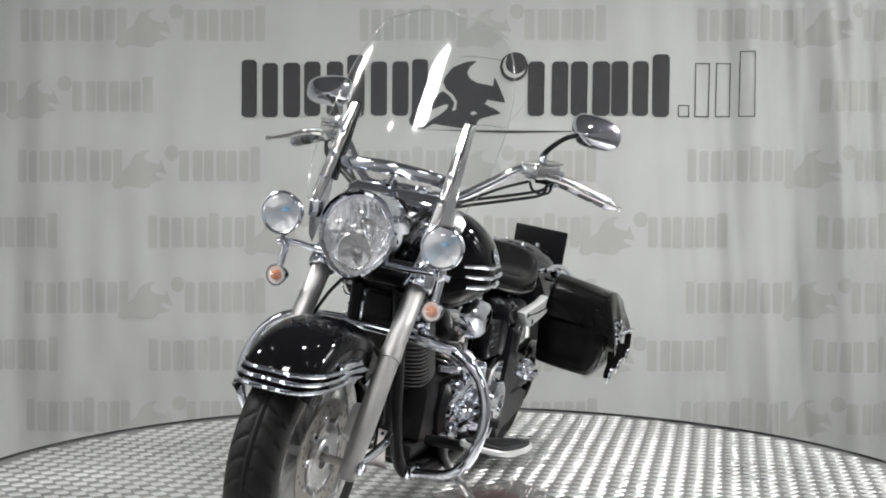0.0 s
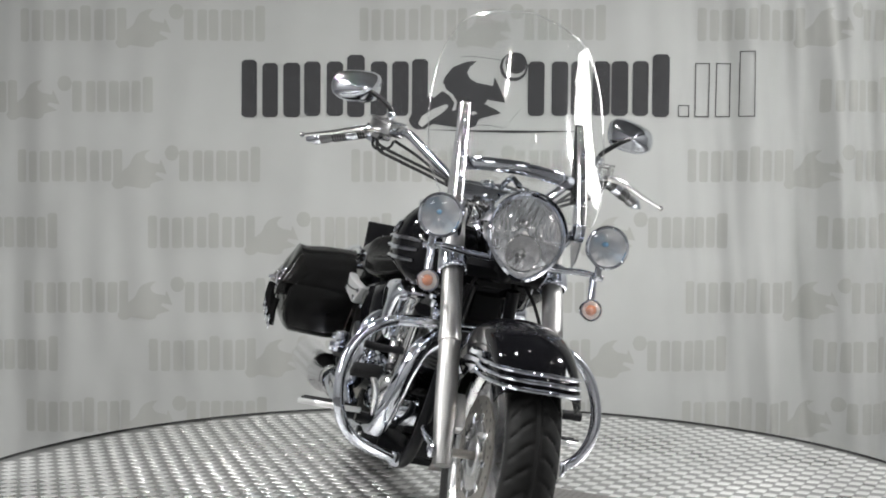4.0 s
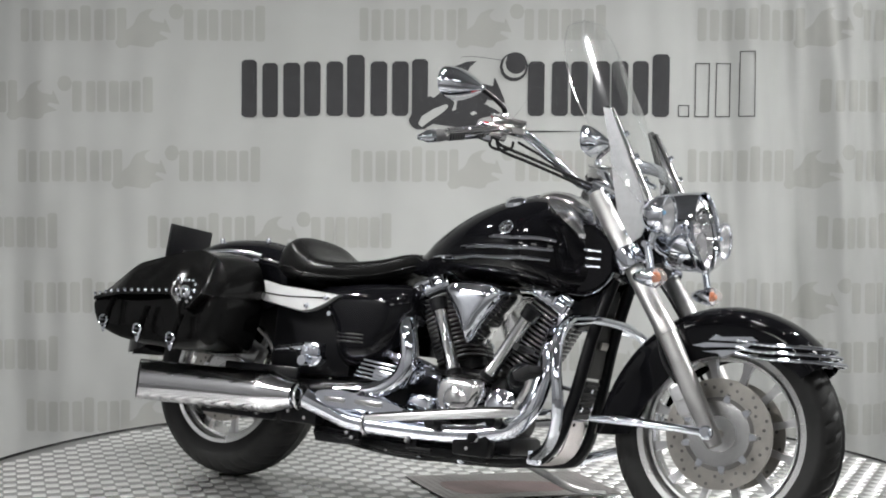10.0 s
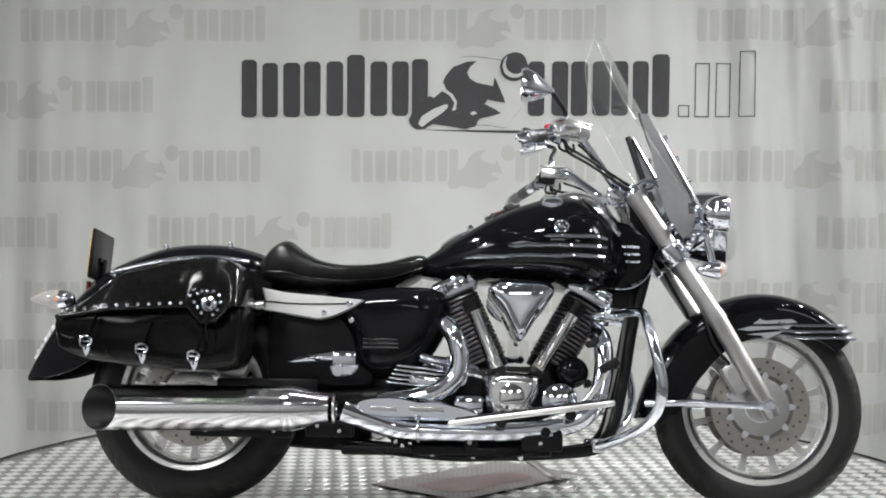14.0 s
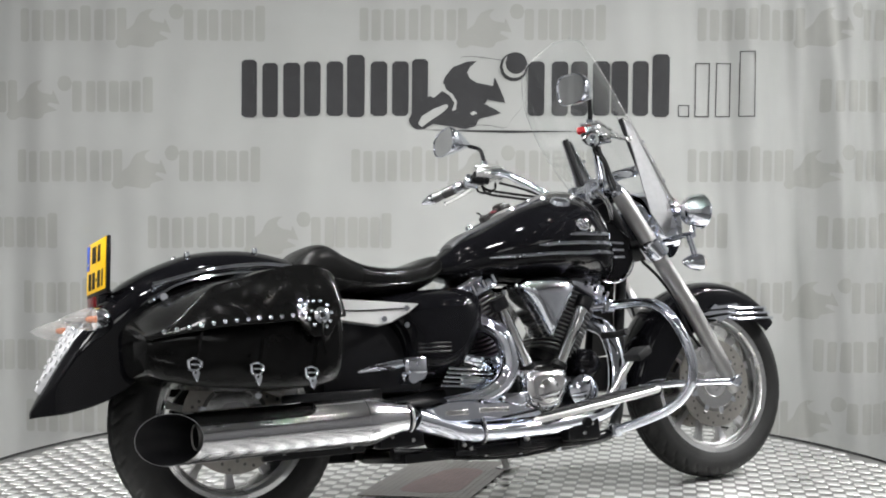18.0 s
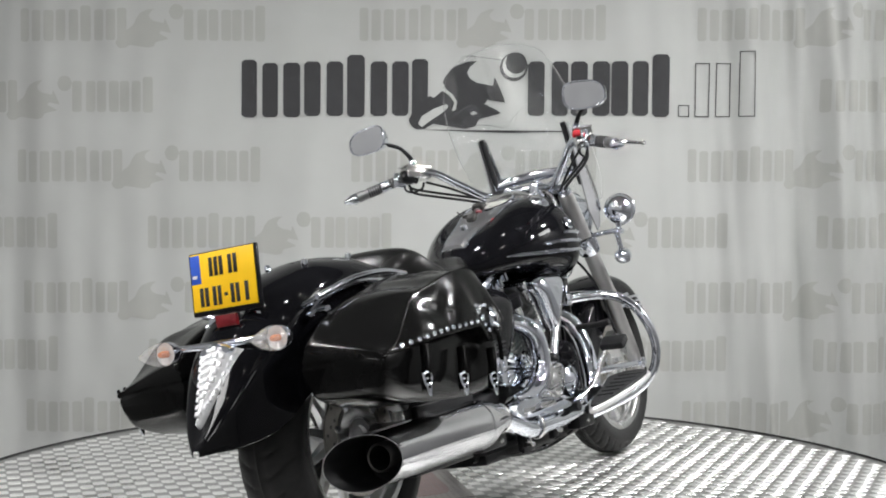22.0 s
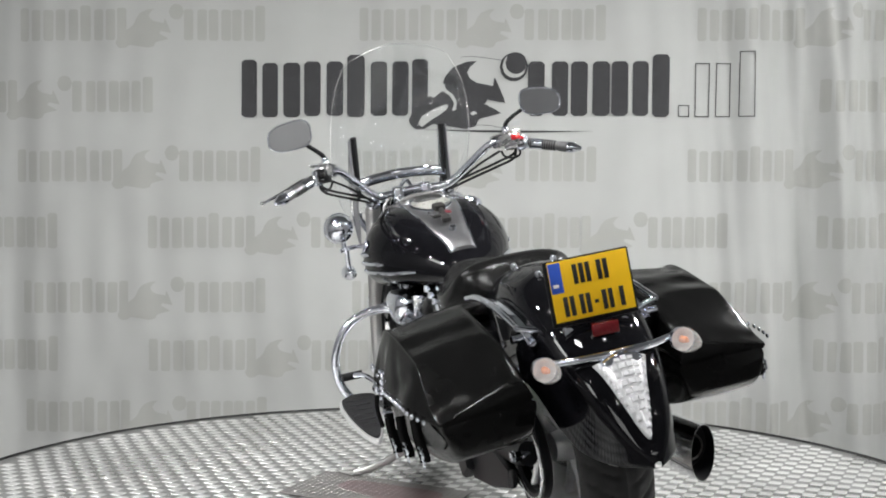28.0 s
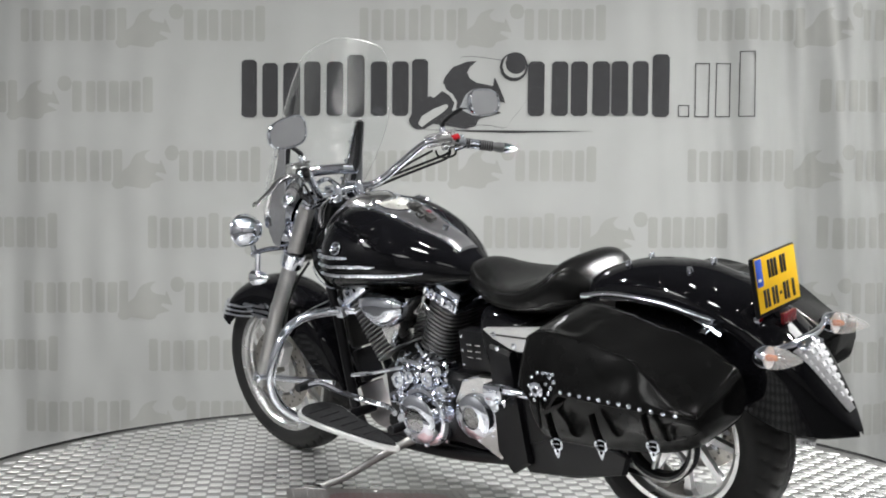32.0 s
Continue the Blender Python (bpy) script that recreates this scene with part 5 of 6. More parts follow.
for s in (-1, 1):
    X = [-1.125 + 0.535 * i / 72 for i in range(73)]
    bag = part("saddlebag", sided(bridge([bag_section(x, False) for x in X]), s), LEATHER, bike, "black leather saddlebag with studs and buckled straps", angle=60)
    part("lid", sided(bridge([bag_section(x, True) for x in X]), s), LEATHER, bag, "black leather lid flap", angle=60)

    def yo(x):
        zt, zb, f = lerp_table(BAG, x)
        return -0.185 - (0.232 + 0.030 * min(1.0, max(0.0, (zt - lid_line(x)) / 0.11))) * f - 0.002
    studs_at = [(-1.088 + 0.030 * i, lid_line(-1.088 + 0.030 * i) + 0.011) for i in range(12)]
    studs_at += [(-0.735, 0.598), (-0.722, 0.580), (-0.715, 0.604), (-0.712, 0.565), (-0.700, 0.586), (-0.700, 0.550), (-0.690, 0.612), (-0.705, 0.612), (-0.672, 0.612), (-0.655, 0.600), (-0.650, 0.580), (-0.656, 0.558), (-0.668, 0.545), (-0.728, 0.615)]
    first = None
    st_geo = sided(lathe([(0.0062, 0.0), (0.0058, 0.0025), (0.0035, 0.0050), (0.0, 0.0058)], (0, 0, 0), (0, -1, 0.2), 10), s)
    for x, z in studs_at:
        slant = max(0.0, z - lid_line(x) - 0.02) * 0.33
        m = Matrix.Translation((x, (yo(x) + slant) * -s, z))
        if first is None:
            first = part("stud", st_geo, CHROME, bag)
            first.matrix_basis = m
        else:
            again(first, bag, m)
    part("concho", sided(merge(lathe([(0.021, 0.0), (0.021, 0.003), (0.014, 0.006), (0.011, 0.004), (0.006, 0.009), (0.0, 0.010)], (-0.679, yo(-0.679), 0.574), (0, -1, 0), 24)), s), CHROME, bag, "round chrome concho")
    part("concho_eye", sided(lathe([(0.008, 0.0085), (0.0, 0.0115)], (-0.679, yo(-0.679), 0.574), (0, -1, 0), 12), s), BLACK, bag)
    part("latch_thong", sided(tube([(-0.679, yo(-0.68) - 0.004, 0.555), (-0.684, yo(-0.68) - 0.012, 0.52), (-0.678, yo(-0.68) - 0.008, 0.47)], 0.006, 8, flat=0.4), s), LEATHER, bag)
    for x, z in ((-1.018, 0.458), (-0.860, 0.438), (-0.715, 0.420)):
        yb = yo(x) + 0.012
        part("strap", sided(tube([(x + 0.022, yb - 0.001, z + 0.085), (x + 0.010, yb - 0.006, z + 0.04), (x, yb - 0.004, z), (x - 0.002, yb - 0.006, z - 0.016)], 0.013, 8, flat=0.25), s), LEATHER, bag)
        part("buckle", sided(merge(tube([(x - 0.018, yb - 0.012, z + 0.020), (x - 0.016, yb - 0.013, z - 0.002), (x + 0.004, yb - 0.013, z - 0.004), (x + 0.014, yb - 0.013, z + 0.012), (x - 0.002, yb - 0.013, z + 0.024), (x - 0.018, yb - 0.012, z + 0.020)], 0.0035, 8, 3), tube([(x - 0.014, yb - 0.014, z + 0.010), (x + 0.010, yb - 0.014, z + 0.008)], 0.0025, 6, 2)), s), CHROME, bag)
        part("strap_tip", sided(prism(smooth_poly([(x - 0.008, z - 0.006), (x + 0.009, z - 0.006), (x + 0.009, z - 0.018), (x + 0.001, z - 0.033), (x - 0.008, z - 0.018)], 3), yb - 0.014, yb - 0.009, 0.002), s), CHROME, bag, "pointed chrome strap tip")
    if s > 0:
        bag.matrix_basis = pose(0, 0.030 + 0.19, 0.70, -4.5, 0, 0) @ pose(0, -0.19, -0.70)
    part("bag_rail", sided(tube([(-0.62, -0.174, 0.728), (-0.73, -0.177, 0.739), (-0.877, -0.180, 0.727), (-1.035, -0.181, 0.692)], 0.008, 10), s), CHROME, bike, "chrome saddlebag rail")
    part("bag_bracket", sided(tube([(-1.0, -0.13, 0.66), (-1.01, -0.19, 0.66)], 0.010, 10, 2), s), CHROME, bike)
    part("bag_bracket", sided(tube([(-1.03, -0.12, 0.672), (-1.03, -0.18, 0.690)], 0.008, 10, 2), s), CHROME, bike)

# side trim under the seat and side covers
for s in (-1, 1):
    flat_x = 1.0 if s < 0 else 0.55
    part("side_cover", sided(dome([(-0.40 + (x + 0.40) * flat_x, z) for x, z in smooth_poly([(-0.40, 0.63), (-0.30, 0.655), (-0.15, 0.665), (-0.04, 0.655), (-0.01, 0.60), (-0.04, 0.50), (-0.12, 0.41), (-0.22, 0.385), (-0.29, 0.42), (-0.32, 0.52)])], -0.05, -0.200 if s < 0 else -0.175, 0.45), s), PAINT, bike, "gloss black side cover")
    trim = part("side_trim", sided(prism([(-0.572, 0.648), (-0.50, 0.634), (-0.40, 0.626), (-0.266, 0.614), (-0.30, 0.590), (-0.36, 0.562), (-0.40, 0.554), (-0.48, 0.566), (-0.565, 0.582), (-0.560, 0.605)], -0.214, -0.185, 0.006), s), EDGE_ALLOY, bike, "brushed metal wing trim under the seat")
    for x, z in ((-0.312, 0.602), (-0.385, 0.574)):
        part("screw", sided(lathe([(0.0, 0.005), (0.008, 0.004), (0.009, 0.0)], (x, -0.214, z), (0, -1, 0), 12), s), CHROME, trim)
    # a dark bar on the trim paints the shade of a groove
    part("trim_groove", sided(tube([(-0.56, -0.2145, 0.607), (-0.46, -0.2145, 0.600), (-0.30, -0.2145, 0.602)], 0.0025, 6, 3), s), RECESS_SHADE, trim)
    part("rail_end", sided(tube([(-0.565, -0.205, 0.596), (-0.60, -0.205, 0.594), (-0.63, -0.195, 0.592)], 0.014, 10), s), SATIN, bike)
    for z in (0.498, 0.486, 0.474) if s < 0 else ():
        part("cover_fin", sided(tube([(-0.270, -0.192, z), (-0.22, -0.197, z), (-0.165, -0.196, z)], 0.0045, 8, 3), s), BLACK, bike)
    part("cover_screw", sided(lathe([(0, 0.006), (0.008, 0.005), (0.009, 0)], (-0.305, -0.196, 0.555), (0, -1, 0), 12), s), CHROME, bike)
    part("battery_box", sided(block((-0.40, -0.085, 0.49), (0.32, 0.13, 0.26), 0.02), s), BLACK, bike)
    # passenger peg
    peg = part("passenger_peg", sided(merge(tube([(-0.486, -0.226, 0.428), (-0.470, -0.228, 0.430), (-0.430, -0.230, 0.436), (-0.385, -0.232, 0.441), (-0.345, -0.234, 0.445)], [0.003, 0.008, 0.014, 0.017, 0.018], 14, 4, flat=0.8), block((-0.318, -0.240, 0.437), (0.072, 0.044, 0.050), 0.010), prism(smooth_poly([(-0.352, 0.420), (-0.285, 0.424), (-0.280, 0.408), (-0.298, 0.390), (-0.338, 0.386), (-0.356, 0.400)], 3), -0.215, -0.255, 0.006)), s), CHROME, bike, "folded chrome passenger peg")
    for k in range(3):
        part("peg_groove", sided(tube([(-0.455 + 0.012 * k, -0.2405, 0.441), (-0.400 + 0.012 * k, -0.2475, 0.443 - 0.008 * k)], 0.0022, 6, 3), s), GRIP, peg)
    part("peg_pivot", sided(lathe([(0, 0.0), (0.016, 0.0), (0.018, -0.02), (0.018, -0.07)], (-0.335, -0.272, 0.402), (0, -1, 0), 18), s), CHROME, peg)
    for dx in (-0.335, -0.308):
        part("peg_bolt", sided(lathe([(0, 0.006), (0.009, 0.005), (0.010, -0.02)], (dx, -0.262, 0.440), (0, -1, 0), 10), s), CHROME, peg)

# swingarm, drive belt cover, rear parts
for s in (-1, 1):
    part("swingarm", sided(tube([(-0.16, -0.115, 0.33), (-0.40, -0.128, 0.31), (-0.62, -0.132, 0.305), (-0.80, -0.132, 0.325)], [0.03, 0.032, 0.030, 0.028], 12, flat=1.2), s), BLACK, bike, "black swingarm")
    part("rear_axle_nut", sided(lathe([(0, 0.016), (0.014, 0.014), (0.016, 0.0), (0.0, -0.05)], RA + Vector((0, -0.165, 0)), (0, -1, 0), 6), s), CHROME, bike)
part("rear_caliper", block((-0.68, -0.11, 0.42), (0.12, 0.06, 0.07), 0.014, (0, 25, 0)), ALLOY, bike, "alloy rear brake caliper")
part("mud_flap", prism([(-0.58, 0.62), (-0.54, 0.40), (-0.50, 0.30), (-0.48, 0.36), (-0.50, 0.62)], -0.09, 0.09, 0.01), BLACK, bike)
part("belt_pulley", lathe([(0.096, 0.110), (0.118, 0.108), (0.124, 0.112), (0.124, 0.134), (0.118, 0.138), (0.105, 0.138), (0.096, 0.130), (0.096, 0.110)], RA, (0, 1, 0), 60, cap=False), BLACK, bike, "black toothed drive pulley")
for k in range(5):
    a = 2 * math.pi * k / 5
    part("pulley_spoke", tube([RA + Vector((math.cos(a) * 0.03, 0.105, math.sin(a) * 0.03)), RA + Vector((math.cos(a) * 0.10, 0.12, math.sin(a) * 0.10))], 0.009, 8, 2), ALLOY, bike)
part("pulley_ring", ring(0.117, 0.005, RA + Vector((0, 0.138, 0)), (0, 1, 0), 60, 8), SATIN, bike)
part("belt", merge(tube([(-0.14, 0.124, 0.375), (-0.80, 0.124, 0.448)], 0.012, 8, 4, flat=0.4), tube([(-0.14, 0.124, 0.275), (-0.80, 0.124, 0.205)], 0.012, 8, 4, flat=0.4)), GRIP, bike, "black drive belt")
part("belt_guard", prism([(-0.16, 0.40), (-0.30, 0.41), (-0.50, 0.44), (-0.55, 0.43), (-0.52, 0.33), (-0.40, 0.26), (-0.26, 0.24), (-0.20, 0.26)], 0.140, 0.172, 0.01), BLACK, bike, "black belt guard")
part("lower_guard", prism([(-0.30, 0.25), (-0.45, 0.30), (-0.62, 0.30), (-0.72, 0.27), (-0.70, 0.215), (-0.52, 0.175), (-0.34, 0.165)], 0.142, 0.168, 0.01), BLACK, bike, "black lower belt guard")
part("left_panel", prism([(-0.26, 0.56), (-0.34, 0.54), (-0.37, 0.20), (-0.30, 0.16), (-0.25, 0.22)], 0.150, 0.19, 0.01), BLACK, bike, "flat black frame plate")

# ---- engine ----
SKID = mat("bare_skid_metal", (0.62, 0.58, 0.57), 0.30, 1.0, 0.12, 30, 0.1, 300)
engine = part("engine_block", merge(block((0.135, 0.0, 0.33), (0.35, 0.24, 0.20), 0.05), block((-0.13, 0.0, 0.33), (0.26, 0.22, 0.20), 0.03), block((0.10, 0, 0.215), (0.46, 0.20, 0.06), 0.02)), ENGINE_BLACK, bike, "black air-cooled V-twin engine block")


def fin_geo(L, W, t):
    pts = []
    for k in range(32):
        a = 2 * math.pi * k / 32
        c, s = math.cos(a), math.sin(a)
        pts.append((math.copysign(abs(c) ** 0.6, c) * L, math.copysign(abs(s) ** 0.6, s) * W))
    return bridge([[(x * 0.985, y * 0.985, 0) for x, y in pts], [(x, y, t * 0.3) for x, y in pts], [(x, y, t * 0.7) for x, y in pts], [(x * 0.985, y * 0.985, t) for x, y in pts]])


FIN_EDGE = mat("machined_fin_edges", (0.16, 0.16, 0.162), 0.30, 0.8, 0.3, 60, 0.1, 400)
for base, top, rear in (((0.110, 0, 0.415), (0.005, 0, 0.640), True), ((0.275, 0, 0.415), (0.400, 0, 0.630), False)):
    b, e = Vector(base), Vector(top)
    d = (e - b).normalized()
    ln = (e - b).length
    rot = Vector((0, 0, 1)).rotation_difference(d).to_matrix().to_4x4()
    cyl = part("cylinder", lathe([(0.0, 0.0), (0.062, 0.0), (0.062, ln), (0.0, ln)], b, d, 28), ENGINE_BLACK, bike, "finned black engine cylinder")
    first = None
    nf = 15
    for k in range(nf):
        m = Matrix.Translation(b + d * (0.035 + (ln - 0.035) * k / nf)) @ rot
        if first is None:
            first = part("fin", fin_geo(0.067, 0.110, 0.0072), FIN_EDGE, cyl)
            first.matrix_basis = m
        else:
            again(first, cyl, m)
    hm = Matrix.Translation(e) @ rot
    hd = part("rocker_cover", ([hm @ Vector(v) for v in merge(block((0, 0, 0.020), (0.148, 0.230, 0.040), 0.012), block((0, 0, 0.048), (0.128, 0.200, 0.030), 0.014))[0]], merge(block((0, 0, 0.020), (0.148, 0.230, 0.040), 0.012), block((0, 0, 0.048), (0.128, 0.200, 0.030), 0.014))[1]), CHROME, cyl, "chrome rocker cover")
    bl = []
    for sx in (-0.06, -0.02, 0.02, 0.06):
        for sy in (-0.118, 0.118):
            g = lathe([(0, 0.012), (0.007, 0.011), (0.008, -0.012), (0, -0.012)], (sx, sy, 0.03), (0, 0, 1), 8)
            bl.append(([hm @ Vector(v) for v in g[0]], g[1]))
    tagged(part("cover_bolts", merge(*bl), CHROME, cyl), kind="stuff")
# pushrod tubes, right side
for p0, p1 in (((0.134, -0.135, 0.405), (0.046, -0.130, 0.622)), ((0.244, -0.135, 0.405), (0.372, -0.130, 0.612))):
    a, b = Vector(p0), Vector(p1)
    d, ln = (b - a).normalized(), (b - a).length
    tb = part("pushrod_tube", lathe([(0.0, 0), (0.022, 0), (0.022, 0.03), (0.0205, 0.034), (0.0205, ln - 0.04), (0.022, ln - 0.036), (0.022, ln), (0, ln)], a, d, 20), POLISH, bike, "chrome pushrod tube")
    part("collar", lathe([(0.0205, -0.004), (0.026, 0.0), (0.026, 0.014), (0.021, 0.018)], a, d, 20), BLACK, tb)
    part("collar", lathe([(0.021, ln - 0.034), (0.027, ln - 0.030), (0.028, ln + 0.006), (0.0, ln + 0.008)], a, d, 20), BLACK, tb)
# air box: teardrop covers in the vee, both sides
for s in (-1, 1):
    air = part("air_cover", sided(merge(prism(smooth_poly([(0.100, 0.655), (0.140, 0.675), (0.270, 0.678), (0.300, 0.655), (0.275, 0.610), (0.235, 0.560), (0.205, 0.510), (0.190, 0.500), (0.178, 0.520), (0.150, 0.580)], 3), -0.165, -0.06, 0.014)), s), POLISH, bike, "polished teardrop air cover")
    part("dome", sided(dome(smooth_poly([(0.104, 0.650), (0.122, 0.676), (0.160, 0.684), (0.240, 0.685), (0.280, 0.677), (0.298, 0.652), (0.272, 0.605), (0.236, 0.556), (0.210, 0.512), (0.194, 0.500), (0.180, 0.520), (0.146, 0.588)] if s < 0 else [(0.096, 0.648), (0.118, 0.676), (0.170, 0.686), (0.250, 0.684), (0.296, 0.660), (0.286, 0.622), (0.240, 0.585), (0.190, 0.570), (0.140, 0.585), (0.106, 0.615)], 3), -0.158, -0.214, 0.30, 9), s), CHROME, air, "shield-shaped chrome shell")
    part("cap_line", sided(tube([(0.116, -0.186, 0.640), (0.150, -0.204, 0.626), (0.200, -0.211, 0.620), (0.250, -0.204, 0.626), (0.284, -0.186, 0.640)], 0.0028, 8, 5), s), RECESS_SHADE, air, "dark seam under the cap")
part("cam_cover", dome(smooth_poly([(0.10, 0.405), (0.20, 0.410), (0.262, 0.395), (0.250, 0.330), (0.215, 0.275), (0.150, 0.262), (0.100, 0.285), (0.085, 0.345)], 3), -0.10, -0.185, 0.55), POLISH, bike, "polished cam cover")
part("cam_boss", lathe([(0.0, 0.014), (0.030, 0.012), (0.044, 0.004), (0.048, -0.006)], (0.172, -0.178, 0.335), (0, -1, 0), 28), POLISH, bike)
part("generator_cover", lathe([(0.0, 0.03), (0.03, 0.028), (0.052, 0.014), (0.058, -0.02), (0.058, -0.06)], (0.315, -0.15, 0.325), (0, -1, 0), 32), CHROME, bike, "round chrome engine cover")
part("regulator_cover", lathe([(0.0, 0.034), (0.020, 0.031), (0.036, 0.020), (0.045, 0.004), (0.048, -0.016), (0.048, -0.07)], (0.358, -0.135, 0.412), (0.15, -1, 0.05), 32), PAINT, bike, "round gloss black engine cover")
for k, (x, z) in enumerate(((-0.02, 0.445), (0.0, 0.425), (0.03, 0.41))):
    part("hose", tube([(x - 0.10, -0.15, z + 0.02), (x - 0.04, -0.165, z), (x + 0.04, -0.16, z - 0.01), (x + 0.09, -0.14, z - 0.03)], 0.010, 8), CHROME, bike)
part("starter_cover", merge(lathe([(0, 0.03), (0.02, 0.028), (0.026, 0.01), (0.026, -0.06)], (0.02, -0.165, 0.385), (0, -1, 0), 20), block((-0.075, -0.15, 0.375), (0.12, 0.06, 0.045), 0.012, (0, 12, 0)), block((0.045, -0.155, 0.305), (0.09, 0.06, 0.07), 0.014)), CHROME, bike, "chrome starter cover")
for i in range(5):
    part("gearbox_fin", block((-0.10, -0.155, 0.365 + 0.013 * i), (0.20 - 0.015 * i, 0.05, 0.008), 0.003, (0, 6, 0)), CHROME, bike)
# left side covers
for c, r, h, nm in (((0.045, 0.12, 0.298), 0.090, 0.12, "clutch_cover"), ((-0.172, 0.11, 0.325), 0.078, 0.10, "pulley_cover")):
    cv = part(nm, lathe([(r + 0.012, -0.03), (r + 0.012, h * 0.55), (r + 0.004, h * 0.68), (r - 0.006, h * 0.70), (r - 0.010, h * 0.92), (r - 0.022, h), (r * 0.45, h + 0.002), (r * 0.42, h - 0.006), (0.0, h - 0.006)], c, (0, 1, 0), 40), CHROME, bike, "round chrome engine side cover")
    tagged(part("cover_bolts", merge(*[lathe([(0, h * 0.66 + 0.008), (0.006, h * 0.66 + 0.007), (0.007, h * 0.60)], Vector(c) + Vector((math.cos(a) * (r + 0.004), 0, math.sin(a) * (r + 0.004))), (0, 1, 0), 8) for a in (2 * math.pi * k / 8 for k in range(8))]), CHROME, cv), kind="stuff")
    part("cover_face", lathe([(0.0, h - 0.003), (r * 0.40, h - 0.003)], c, (0, 1, 0), 28), POLISH, cv)
part("primary_case", prism(smooth_poly([(-0.22, 0.40), (-0.10, 0.43), (0.06, 0.44), (0.20, 0.42), (0.24, 0.34), (0.18, 0.24), (0.08, 0.20), (-0.06, 0.20), (-0.20, 0.20), (-0.24, 0.28)], 4), 0.10, 0.150, 0.018), ENGINE_BLACK, bike, "black engine side case")
part("pulley_plate", prism([(-0.265, 0.455), (-0.20, 0.455), (-0.125, 0.432), (-0.085, 0.36), (-0.13, 0.255), (-0.25, 0.195), (-0.272, 0.215)], 0.150, 0.182, 0.006), POLISH, bike, "polished pulley guard plate")
for c, r, h in (((0.02, 0.14, 0.415), 0.030, 0.05), ((0.10, 0.15, 0.415), 0.024, 0.04), ((0.165, 0.14, 0.395), 0.032, 0.04), ((-0.035, 0.13, 0.375), 0.028, 0.06), ((0.19, 0.145, 0.335), 0.026, 0.035), ((0.17, 0.145, 0.265), 0.022, 0.035), ((-0.02, 0.13, 0.445), 0.022, 0.05), ((0.06, 0.13, 0.462), 0.020, 0.04)):
    part("engine_boss", lathe([(r + 0.004, -0.02), (r + 0.004, h * 0.5), (r, h * 0.6), (r * 0.8, h), (r * 0.4, h), (r * 0.35, h - 0.006), (0, h - 0.006)], c, (0, 1, 0.1), 20), CHROME, bike, "chrome engine boss")
for k in range(4):
    part("oil_hose", tube([(-0.03 + 0.05 * k, 0.14, 0.40), (0.0 + 0.05 * k, 0.175, 0.425), (0.02 + 0.05 * k, 0.165, 0.455), (0.03 + 0.04 * k, 0.12, 0.475)], 0.006, 8), CHROME, bike)
tagged(part("left_engine_bolts", merge(*[lathe([(0, 0.012), (0.008, 0.011), (0.009, 0)], (x, 0.165, z), (0, 1, 0), 8) for x, z in ((0.19, 0.40), (0.21, 0.34), (0.13, 0.43), (0.0, 0.43), (-0.05, 0.42), (0.18, 0.27), (-0.02, 0.22))]), CHROME, bike), kind="stuff")
part("left_intake", merge(tube([(0.21, 0.10, 0.46), (0.16, 0.15, 0.46), (0.06, 0.16, 0.455), (0.02, 0.14, 0.44)], 0.013, 10), block((0.02, 0.13, 0.45), (0.05, 0.05, 0.05), 0.012), tube([(0.05, 0.145, 0.46), (0.06, 0.15, 0.49), (0.10, 0.13, 0.51)], 0.012, 8)), CHROME, bike)
part("shift_rod", tube([(0.36, 0.20, 0.40), (0.25, 0.195, 0.42), (0.12, 0.19, 0.45)], 0.007, 8), CHROME, bike, "chrome gear shift rod")
part("shift_lever", merge(tube([(0.44, 0.335, 0.395), (0.40, 0.30, 0.395), (0.36, 0.26, 0.36), (0.28, 0.215, 0.325), (0.20, 0.20, 0.31), (0.12, 0.25, 0.315)], 0.009, 8)), CHROME, bike, "chrome heel and toe shift lever")
part("shift_pad", tube([(0.44, 0.30, 0.395), (0.44, 0.37, 0.395)], 0.014, 10, 3), GRIP, bike)
box = part("rear_plug_box", block((-0.180, 0.125, 0.520), (0.15, 0.06, 0.125), 0.010), BLACK, bike, "flat black electrics box with small louvres")
for k in range(3):
    for x in (-0.15, -0.185):
        part("louvre", block((x, 0.156, 0.500 + 0.020 * k), (0.022, 0.004, 0.005), 0.0015), SATIN, box)
tagged(part("box_screws", merge(*[lathe([(0, 0.004), (0.005, 0.003), (0.006, 0)], (x, 0.155, z), (0, 1, 0), 8) for x in (-0.24, -0.12) for z in (0.475, 0.520, 0.565)]), CHROME, box), kind="stuff")
cooler = part("oil_cooler", prism([(0.500, 0.43), (0.520, 0.425), (0.492, 0.315), (0.472, 0.320)], -0.045, 0.050, 0.005), BLACK, bike, "black oil cooler between the down tubes")
for k in range(8):
    part("cooler_fin", block((0.518 - 0.0033 * k, 0.002, 0.418 - 0.0125 * k), (0.012, 0.088, 0.004), 0.001, (0, 14, 0)), ENGINE_BLACK, cooler)
part("neck_panel", prism([(0.540, 0.66), (0.552, 0.66), (0.522, 0.435), (0.508, 0.435)], -0.048, 0.050, 0.004), INK, bike, "flat black panel between the down tubes")
part("cooler_plate", block((0.543, 0.005, 0.530), (0.008, 0.050, 0.022), 0.003, (0, 14, 0)), STEEL, bike, "small bright plate above the cooler")
